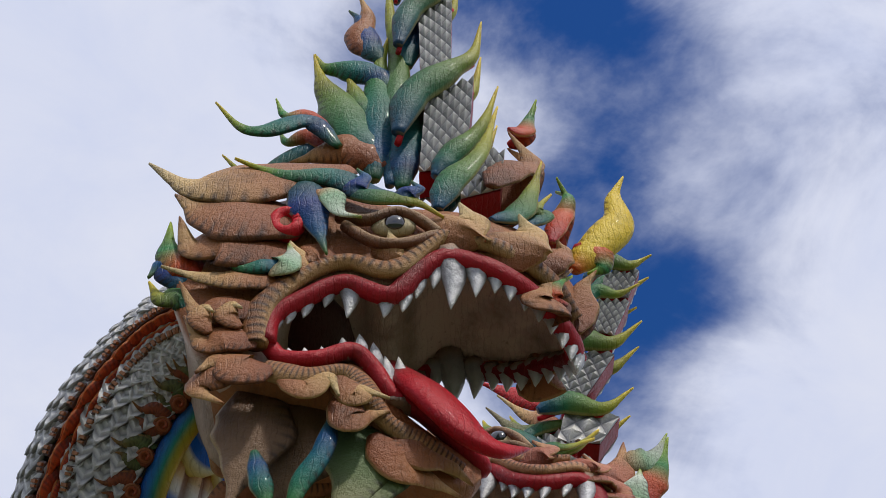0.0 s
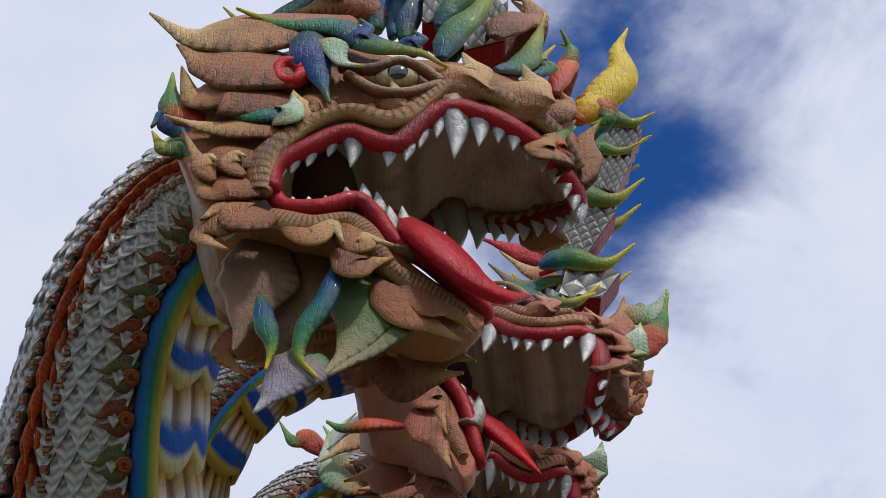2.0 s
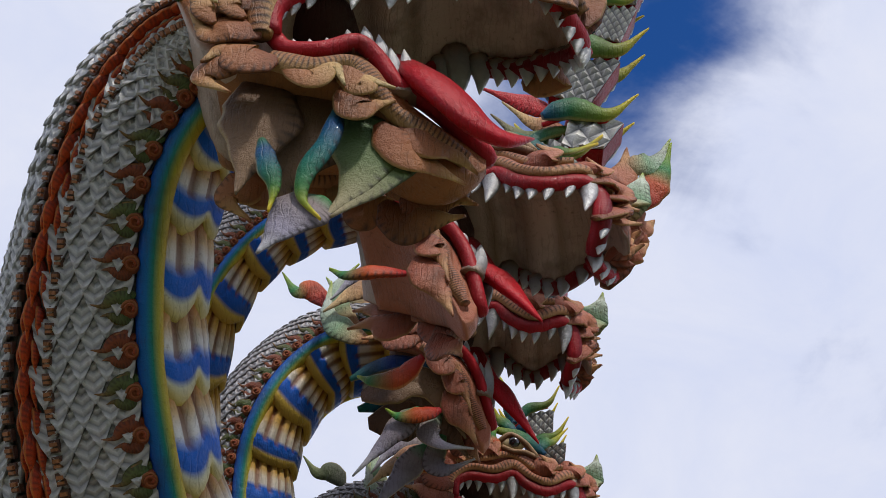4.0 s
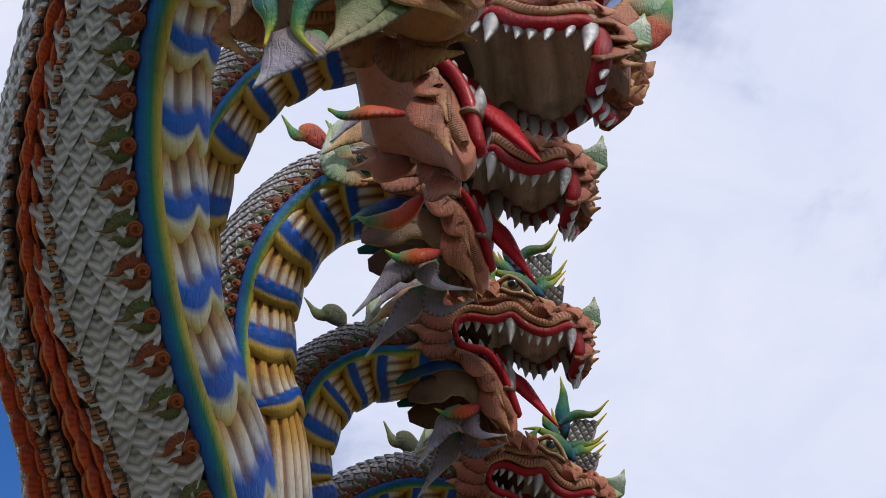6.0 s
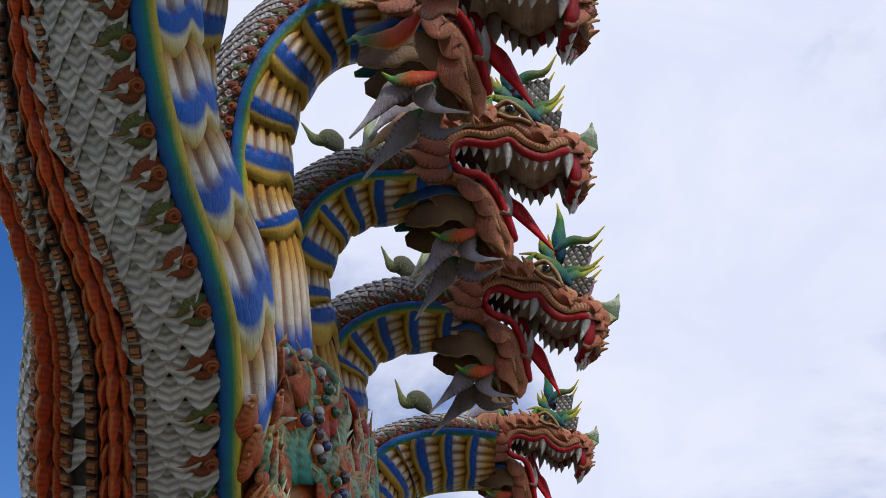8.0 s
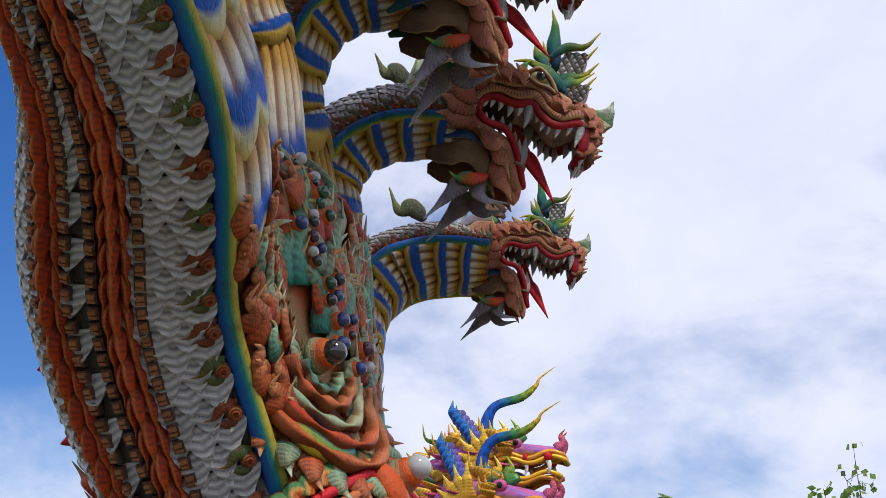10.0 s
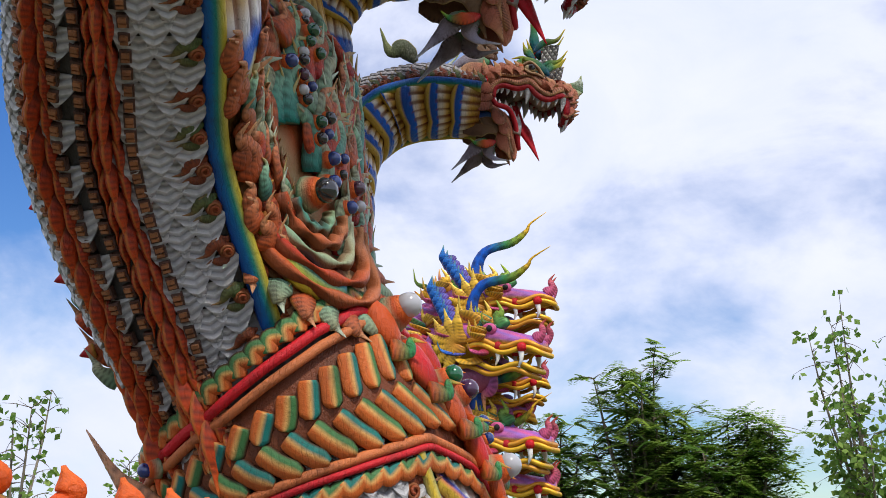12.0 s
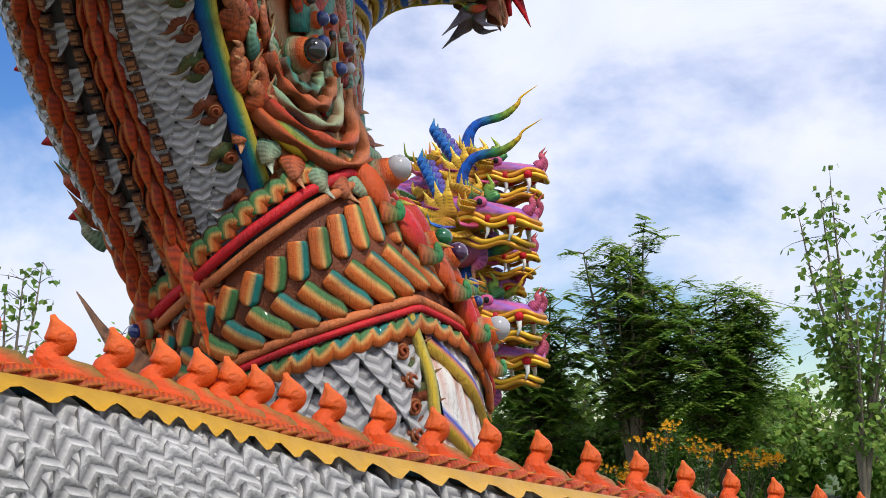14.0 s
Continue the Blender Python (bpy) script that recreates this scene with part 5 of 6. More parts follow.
# crest rows that run down the back of the hood, each between two chains
BACK_CHAIN = Shape()
for row, (a0, a1) in enumerate(((-116, -120), (-141, -146), (141, 146))):
    for k in range(20):
        z = 2.4 + 0.165 * k
        deg = a0 + (a1 - a0) * (z - 2.5) / 3.5 - 9 * math.sin((z - 2.5) / 3.6 * math.pi) * (1 if row < 2 else -1)
        ob = part("crest_flame", SPINE_MESH, PAINT, body)
        ob.matrix_basis = put(on_body(deg, z, -0.03), 1.2)
        for w in (0, 0.082):
            for q in (-1, 1):
                BACK_CHAIN.add(CHAIN, put(on_body(deg + q * 7.5, z + w, 0.03), 0.9))
tagged(part("chain_edge", BACK_CHAIN, PAINT, body, smooth=False), kind="stuff")


# belly panel below the collar: white plates with slanting blue and gold edges
def front_plate(k):
    s = Shape()

    def fn(i, j):
        w, q = i / 12, j / 30 * 2 - 1
        z = 2.75 - 0.52 * k - 0.54 * w - 0.62 * (1 - abs(q)) + 0.5
        lift = 0.02 + 0.05 * w - (0.05 if i == 12 else 0)
        c = ramp((0, OCHRE), (0.08, WHITE), (0.70, WHITE), (0.72, BLUE), (0.80, (0.03, 0.03, 0.3)), (0.82, (0.5, 0.06, 0.08)), (0.86, YELLOW), (1, OCHRE))(w)
        streak = abs((q * 6) % 1 - 0.5)
        if streak < 0.13 and w < 0.68:
            c, lift = lerp(c, (0.5, 0.13, 0.04), 0.75 * (1 - w)), lift - 0.012
        return bp(q * 44, z, lift), c
    s.grid(13, 31, fn)
    return s


for k in range(5):
    part("belly_plate", front_plate(k), GLOSS, body)
for q in (-1, 1):
    s = Shape()
    s.sweep([bp(q * 48, 2.75 - 0.1 * k, 0.05) for k in range(28)], (1, 0.2, 0), lambda u: 0.075, lambda u: 0.05, lambda u, c: lerp(lerp(TEAL, GREEN, 0.5), lerp(BLUE, YELLOW, 0.5 + 0.5 * c), abs(c)), 40, 8)
    part("edging", s, GLOSS, body)
    for k in range(13):
        ob = part("blossom", BLOSSOMS[1 if k % 3 else 0], GOLD, body)
        ob.matrix_basis = put(on_body(q * 56, 2.5 - 0.17 * k, 0.01), 0.9) @ Matrix.Diagonal((-q, 1, 1, 1))

# the collar: two rims, a herringbone of painted leaves between them and petal rows outside
TOP = (2.95, 3.15, 3.22, 3.04, 2.82, 2.58, 2.36, 2.25, 2.2)
LOW = (1.98, 2.38, 2.5, 2.38, 2.24, 2.08, 1.93, 1.85, 1.8)


def rim(vals, deg):
    s = min(180, abs((deg + 180) % 360 - 180)) / 180 * 7.99
    return vals[int(s)] * (1 - s % 1) + vals[int(s) + 1] * (s % 1)


s = Shape()
s.grid(9, 97, lambda i, j: (bp(j * 3.75, rim(LOW, j * 3.75) + (rim(TOP, j * 3.75) - rim(LOW, j * 3.75)) * i / 8, 0.05 + 0.07 * math.sin(i / 8 * math.pi)), BROWN))
collar = part("collar", s, PAINT, serpent, "ornate painted collar with herringbone leaves")
for vals, dz, r, col in ((TOP, 0.0, 0.034, (0.5, 0.15, 0.05)), (TOP, 0.08, 0.036, RED), (LOW, 0.0, 0.034, (0.55, 0.16, 0.05)), (LOW, -0.055, 0.026, RED)):
    s = Shape()
    s.sweep([bp(k * 4, rim(vals, k * 4) + dz, 0.11) for k in range(91)], (0, 0, 1), lambda u: r, lambda u: r, const(col), 180, 8)
    part("rim", s, PAINT, collar)
PETAL = ramp((0, ORANGE), (0.2, OCHRE), (0.4, SAGE), (0.62, TEAL), (0.8, BLUE), (1, ORANGE))
PETAL2 = ramp((0, RUST), (0.3, GREEN), (0.6, GREEN), (0.75, (0.35, 0.3, 0.03)), (0.85, OCHRE), (1, ORANGE))


def bar(points, r, col, lift=0.12):
    """A raised painted leaf lying on the body through (degrees, height) points."""
    s = Shape()
    pts = [bp(d, z, lift) for d, z in points]
    mid = on_body(points[len(points) // 2][0], points[len(points) // 2][1])[1]
    # stripes of paint; the last, near-black rim stands for shade in the gap
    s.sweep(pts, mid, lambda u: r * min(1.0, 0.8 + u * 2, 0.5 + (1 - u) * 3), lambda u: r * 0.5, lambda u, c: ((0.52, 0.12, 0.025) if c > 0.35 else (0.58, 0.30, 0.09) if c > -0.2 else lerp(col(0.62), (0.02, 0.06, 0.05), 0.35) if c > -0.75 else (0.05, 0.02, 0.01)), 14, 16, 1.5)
    return s


for k in range(21):
    d = -178 + 8.6 * k
    a, z = rim(TOP, d) - 0.06, rim(LOW, d) + 0.05
    m = (a + z) / 2 - 0.02
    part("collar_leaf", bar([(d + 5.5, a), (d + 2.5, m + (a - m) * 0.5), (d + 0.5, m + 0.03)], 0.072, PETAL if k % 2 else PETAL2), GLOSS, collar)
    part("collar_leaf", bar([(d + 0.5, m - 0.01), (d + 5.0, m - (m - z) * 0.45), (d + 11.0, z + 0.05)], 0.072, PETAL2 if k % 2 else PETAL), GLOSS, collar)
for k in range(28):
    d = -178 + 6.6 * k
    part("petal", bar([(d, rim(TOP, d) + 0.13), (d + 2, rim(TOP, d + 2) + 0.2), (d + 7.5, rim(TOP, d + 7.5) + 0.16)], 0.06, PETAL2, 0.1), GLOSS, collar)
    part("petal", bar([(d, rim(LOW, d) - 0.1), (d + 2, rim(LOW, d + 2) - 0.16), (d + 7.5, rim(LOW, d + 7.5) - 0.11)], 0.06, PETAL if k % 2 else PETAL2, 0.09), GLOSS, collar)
# pointed badge at the front with red plates and glass stones
for k, (d, z, w) in enumerate(((-38, 3.2, 0.2), (-30, 2.95, 0.22), (-24, 2.7, 0.2), (-18, 2.45, 0.18), (-12, 2.2, 0.16), (-16, 3.05, 0.2), (-8, 2.75, 0.2), (-2, 2.4, 0.18))):
    s = Shape()
    s.ball((0, 0, 0), (w * 0.62, w, 0.07), lambda u, q: lerp(RUST, RED if k % 2 else RUST, max(0, q)), 10, 6)
    s.horn([(-w * 0.5, -w * 0.8, 0.02), (0, -w * 1.15, 0.08), (w * 0.3, -w * 0.9, 0.1), (w * 0.55, -w * 1.2, 0.16)], 0.07, PETAL2, (0, 0, 1), 0.5)
    part("badge_plate", s.moved(put(on_body(d, z, 0.15))), GLOSS, collar)


def stone(at, r, col, parent):
    """A glass stone in a flared setting."""
    s = Shape()
    s.sweep([(0, 0, -0.02), (0, 0, r * 0.8), (0, 0, r * 1.4)], (1, 0, 0), lambda u: r * (1.5 - 0.6 * u), lambda u: r * (1.5 - 0.6 * u), ramp((0, SAGE), (0.5, RUST), (1, ORANGE)), 6, 12)
    part("setting", s.moved(put(at)), PAINT, parent)
    s = Shape()
    s.ball((0, 0, r * 1.5), r, const(col), 14, 9)
    part("glass_stone", s.moved(put(at)), GEM, parent)


for d, z, r, c in ((-20, 2.86, 0.07, (0.0, 0.10, 0.03)), (-10, 2.78, 0.075, (0.05, 0.01, 0.05)), (-7, 2.6, 0.05, NAVY), (-2, 2.52, 0.045, NAVY), (-28, 3.3, 0.09, LGREY), (-6, 2.3, 0.09, LGREY), (-160, 2.2, 0.06, NAVY), (-140, 2.35, 0.05, NAVY)):
    stone(on_body(d, z, 0.16), r, c, collar)
s = Shape()
s.horn([bp(-120, 1.7, 0.1), bp(-140, 2.05, 0.2), bp(-152, 2.3, 0.3), bp(-165, 2.75, 0.42)], 0.16, ramp((0, TAN), (1, (0.5, 0.24, 0.12))), (0.7, 0.7, 0), 0.35, 14, 8, 0.1)
part("collar_flap", s, PAINT, collar)

# chest ornament on the hood's front, between the edging and the far necks
chest_edge = [(-78, 5.3), (-76, 4.7), (-73, 4.2), (-70, 3.8), (-62, 3.5), (-50, 3.38)]
s = Shape()
s.grid(22, 26, lambda i, j: (bp(-72 + 120 * j / 25, 3.2 + 2.3 * i / 21, 0.05 + 0.03 * math.sin(j * 1.7) * math.sin(i * 1.3)), lerp(RUST, lerp(TAN, SAGE, 0.4), 0.5 + 0.5 * math.sin(i * 0.9 + j * 1.3))))
chest = part("chest_ornament", s, PAINT, serpent, "carved chest ornament with scrolls and glass stones")
s = Shape()
s.sweep([bp(d, z, 0.1) for d, z in chest_edge], (1, -0.5, 0), lambda u: 0.1, lambda u: 0.08, lambda u, c: lerp(BLUE if c < 0 else YELLOW, GREEN, 1 - abs(c)), 30, 10)
part("edging", s, GLOSS, chest, "broad blue, green and yellow edging")
crng = random.Random(11)
SCROLL = [ramp((0, lerp(SAGE, TEAL, 0.3)), (0.5, lerp(SAGE, RUST, 0.3)), (1, lerp(SAGE, WHITE, 0.4))), ramp((0, RUST), (0.5, (0.42, 0.13, 0.05)), (1, (0.50, 0.26, 0.12))), ramp((0, CRIMSON), (0.4, RUST), (1, lerp(SAGE, TAN, 0.4))), ramp((0, TEAL), (0.6, SAGE), (1, OCHRE))]
# nested lower scrolls round the large boss
for k in range(5):
    r = 0.16 + 0.115 * k
    s = Shape()
    pts = [bp(-48 + math.degrees(r * 0.85 * math.cos(a)) * 0.95, 3.98 + r * 1.05 * math.sin(a), 0.14 + 0.02 * (k % 2)) for a in [math.pi * (0.98 + 1.0 * q / 10) for q in range(11)]]
    s.sweep(pts, on_body(-48, 4)[1], lambda u: 0.04 + 0.022 * math.sin(u * 31), lambda u: 0.055, lambda u, c: lerp(SCROLL[(3, 1, 0, 2, 1)[k]](u * 0.7), BROWN, 0.85 if c > 0.5 else (0.6 if c < -0.8 else 0)), 44, 12, 1.5)
    part("scroll", s, GLOSS, chest)
for k in range(16):
    a = math.pi * (1.02 + 0.96 * k / 15)
    d, z = -48 + 0.72 * math.degrees(math.cos(a)) * 0.85, 3.98 + 0.72 * math.sin(a)
    s = Shape()
    q = Vector((math.cos(a), math.sin(a), 0))
    s.horn([(0, 0, 0), q * 0.1 + Vector((0, 0, 0.05)), q * 0.16 + Vector((0.03, 0, 0.05)), q * 0.24 + Vector((0.05, 0, 0.1))], 0.07, SCROLL[k % 2], (0, 0, 1), 0.5, 8, 7, 0.2)
    part("scroll_tip", s.moved(put(on_body(d, max(z, 3.25), 0.08))), PAINT, chest)
for k in range(170):
    d, z = crng.uniform(-66, 30), crng.uniform(3.7, 5.5)
    if abs(d + 48) < 16 and z < 4.3:
        continue
    if d < -66 + (z - 4.2) * 3:
        continue
    s = Shape()
    a, l = crng.uniform(0.9, 2.2), crng.uniform(0.14, 0.3)
    q = Vector((math.cos(a), math.sin(a), 0))
    e = Vector((-q.y, q.x, 0)) * crng.choice((-1, 1))
    s.horn([q * -l, e * l * 0.35 + Vector((0, 0, 0.05)), q * l * 0.7 + Vector((0, 0, 0.06)), q * l * 1.2 + e * l * 0.5 + Vector((0, 0, 0.1))], crng.uniform(0.06, 0.1), SCROLL[k % 4], (0, 0, 1), 0.5, 12, 8, 0.2)
    part("scroll", s.moved(put(on_body(d, z, 0.08))), GLOSS, chest)
for k in range(10):
    z = 3.75 + 0.17 * k
    s = Shape()
    s.horn([(-0.06, -0.12, 0.0), (0.05, -0.06, 0.08), (0.02, 0.04, 0.1), (0.1, 0.12, 0.14)], 0.1, ramp((0, BROWN), (0.5, RUST), (1, OCHRE)), (0, 0, 1), 0.5, 8, 7, 0.2)
    part("edge_leaf", s.moved(put(on_body(-69 + 0.4 * k - (3 if k > 4 else 0), z, 0.08))), PAINT, chest)
stone(on_body(-48, 4.05, 0.14), 0.085, BLACK, chest)
for k in range(26):
    z = 4.05 + 1.4 * k / 25
    d = -30 - 22 * (k / 25) + crng.uniform(-9, 9)
    stone(on_body(d, z, 0.12), crng.uniform(0.03, 0.055), crng.choice((BLACK, NAVY, (0.06, 0.01, 0.03), (0.0, 0.06, 0.02), LGREY)), chest)

# leaves and scrolls laid over the foot of the nearest neck
root = NECK_LINES[0]
for k in range(95):
    u, phi = crng.uniform(0.06, 0.33), crng.uniform(-62, 30)
    s = Shape()
    l = crng.uniform(0.08, 0.16)
    e = crng.choice((-1, 1))
    s.horn([(0, -l, 0), (e * l * 0.4, 0, 0.04), (0, l * 0.7, 0.05), (e * l * 0.6, l * 1.3, 0.08)], crng.uniform(0.05, 0.08), SCROLL[(k * 3) % 4] if phi > -45 else SCROLL[1], (0, 0, 1), 0.5, 12, 8, 0.2)
    part("scroll", s.moved(ORIGIN @ frame_of(*root.at(u, phi, 0.05), 1.0)), GLOSS, chest)

# ornament plate on the back of the hood
s = Shape()
s.grid(24, 9, lambda i, j: (bp(-178 + 5.5 * (j - 4) * (0.5 + 0.5 * math.sin(i / 23 * math.pi)), 2.85 + 2.9 * i / 23, 0.06 + 0.08 * math.cos((j - 4) / 4 * 1.4)), lerp(TAN, SAGE, (i % 3) / 3)))
plate = part("back_ornament", s, PAINT, serpent, "carved plate down the back with red bosses")
for k in range(14):
    z = 3.1 + 0.18 * k
    s = Shape()
    s.horn([(0, -0.1, 0), (0.04, 0, 0.1), (0, 0.08, 0.12), (0.04, 0.2, 0.16)], 0.055, SCROLL[k % 4], (1, 0, 0), 0.4, 10, 8, 0.1)
    part("scroll", s.moved(put(on_body(-172 - 6 * (k % 2), z, 0.12))), GLOSS, plate)
    if k % 3 == 1:
        s = Shape()
        s.horn([(0, 0, 0), (0, 0, 0.06), (0, 0, 0.12)], 0.06, ramp((0, OCHRE), (0.5, RED), (1, CRIMSON)), (1, 0, 0), 1.0, 8, 9, 0.2, False)
        part("red_boss", s.moved(put(on_body(-176, z, 0.22))), GLOSS, plate)


# ---- balustrade in the shape of a serpent's body ----
rail = thing("serpent_balustrade", (0, 6, 0), "white scaled serpent-body balustrade with orange flame crest and gold edging", "balustrade")
RO = Matrix.Translation(-Vector(rail.location))
rail_line = Neck([(-8.5, -0.5, 2.1), (-4.2, 3.0, 1.72), (-1.5, 5.3, 1.34), (-0.22, 6.1, 1.06), (2.3, 9.0, 0.64), (6.5, 14.0, 0.1)], (0.45, 0.45), (0.42, 0.42), (0, 0, 1.0))
s = Shape()
s.grid(81, 28, lambda i, j: (rail_line.at(i / 80, j / 28 * 360)[0] - rail.location, LGREY), True)
part("rail_body", s, CEMENT, rail)
# the wall that carries it down to the ground
s = Shape()
s.grid(41, 6, lambda i, j: (Vector((*(rail_line.at(i / 40, 180)[0]).to_2d(), 0)) + Vector((0.21, -0.21, 0)) * (1, 0.9, 0.9, -0.9, -0.9, -1)[j]
       + Vector((0, 0, (-0.05, 0.2, max(0.25, rail_line.at(i / 40, 180)[0].z + 0.12), max(0.25, rail_line.at(i / 40, 180)[0].z + 0.12), 0.2, -0.05)[j])) - rail.location, lerp(LGREY, WHITE, 0.5)))
part("plinth_wall", s, CEMENT, rail, smooth=False)
for q in (-1, 1):
    s = Shape()
    s.sweep([rail_line.at(k / 50, q * 9, 0.02)[0] - rail.location for k in range(51)], (0, 0, 1), lambda u: 0.07, lambda u: 0.06, lambda u, c: (0.45, 0.06, 0.015), 100, 8)
    part("crest_base", s, PAINT, rail)
    s = Shape()
    s.sweep([rail_line.at(k / 50, q * 17, 0.02)[0] - rail.location for k in range(51)], (0, 0, 1), lambda u: 0.05, lambda u: 0.03, lambda u, c: lerp(lerp(TEAL, SAGE, 0.5), lerp(BLUE, RUST, 0.5 + 0.5 * math.sin(u * 60)), 0.4), 100, 8)
    part("edging", s, GLOSS, rail)
    # wavy gold drapery
    s = Shape()
    n = 300

    def wave(i, j):
        w = abs(math.sin(i / n * rail_line.length / 0.36 * math.pi))
        return rail_line.at(i / n, q * (22 + (13 + 8 * w ** 2) * j / 3), 0.075 + 0.015 * (j % 2))[0] - rail.location, lerp(OCHRE, (0.62, 0.34, 0.03), j / 3)
    s.grid(n + 1, 4, wave)
    part("gold_edging", s, GOLD, rail, "wavy gold edging")


def rail_flame():
    """A knobbed flame of the balustrade's crest."""
    s = Shape()
    c = ramp((0, (0.3, 0.02, 0.003)), (0.35, (0.6, 0.06, 0.004)), (0.7, (0.62, 0.075, 0.005)), (1, (0.66, 0.12, 0.015)))
    s.sweep([(0, -0.11, -0.02), (0, 0.0, 0.05), (0, 0.07, 0.12), (0, 0.04, 0.18), (0, 0.08, 0.27)], (1, 0, 0), lambda u: along((0.10, 0.1, 0.06, 0.036, 0.05, 0.008), u), lambda u: along((0.08, 0.08, 0.05, 0.034, 0.045, 0.008), u), lambda u, k: lerp(c(u), GREEN, 0.6 if k < -0.6 and u < 0.5 else 0), 22, 10)
    s.horn([(0, 0.08, -0.02), (0, 0.1, 0.06), (0, 0.14, 0.07), (0, 0.2, 0.11)], 0.06, c, (1, 0, 0), 0.8, 10, 8, 0.2)
    for q in (-1, 1):
        s.horn([(q * 0.05, 0.1, -0.02), (q * 0.07, 0.0, 0.04), (q * 0.06, -0.08, 0.06)], 0.045, ramp((0, (0.5, 0.07, 0.01)), (0.5, (0.55, 0.1, 0.01)), (1, GREEN)), (1, 0, 0), 0.8, 8, 7, 0.2)
    return s


# carved orange scrollwork at the foot of the crest
for q in (-1, 1):
    for k in range(110):
        s = Shape()
        s.horn([(0, -0.07, 0), (0.02, -0.02, 0.03), (0.0, 0.04, 0.035), (0.03, 0.09, 0.05)], 0.04, ramp((0, (0.35, 0.03, 0.005)), (0.5, (0.66, 0.09, 0.006)), (1, GREEN if k % 3 == 0 else (0.7, 0.16, 0.02))), (0, 0, 1), 0.6, 8, 7, 0.2)
        part("crest_leaf", s.moved(RO @ frame_of(*rail_line.at(0.34 + k * 0.0045, q * (4 + 6 * (k % 2)), 0.05), 1.0)), PAINT, rail)
FLAME = rail_flame().mesh("crest_flame", PAINT)
m = int(rail_line.length / 0.5)
for k in range(m):
    part("crest_flame", FLAME, PAINT, rail).matrix_basis = RO @ frame_of(*rail_line.at((k + 0.5) / m, 0, 0.01), 1.08) @ Matrix.Rotation(radians(180), 4, "Z") @ Matrix.Diagonal((1.1, 1.2, 1.0, 1))


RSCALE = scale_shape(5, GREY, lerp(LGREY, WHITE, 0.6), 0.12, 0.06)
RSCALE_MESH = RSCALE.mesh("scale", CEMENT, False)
rest = Shape()
rows = int(rail_line.length / 0.215)
for i in range(rows):
    for j in range(7):
        for q in (-1, 1):
            phi = q * (47 + 21 * (j + (i % 2) * 0.5))
            at = rail_line.at((i + 0.5) / rows, phi, 0.0)
            f = RO @ frame_of(*at, 0.2) @ Matrix.Rotation(radians(-55 * q), 4, "Z")
            if q > 0 and j < 6 and 0.36 < i / rows < 0.64:
                part("scale", RSCALE_MESH, CEMENT, rail).matrix_basis = f
            else:
                rest.add(RSCALE, f)
tagged(part("scale_coat", rest, CEMENT, rail, smooth=False), kind="stuff")

# ---- the gilded serpent sculpture further off ----
gilded = thing("gilded_serpent_sculpture", (0.5, 27.8, 0), "gold, pink and blue many-headed serpent sculpture", "sculpture")
GO = Matrix.Translation(-Vector(gilded.location))
YG = (0.75, 0.42, 0.03)
GILT = ramp((0, (0.45, 0.18, 0.02)), (0.5, YG), (1, (0.8, 0.55, 0.1)))
PLUME = ramp((0, PURPLE), (0.4, BLUE), (0.8, (0.05, 0.25, 0.65)), (1, SAGE))


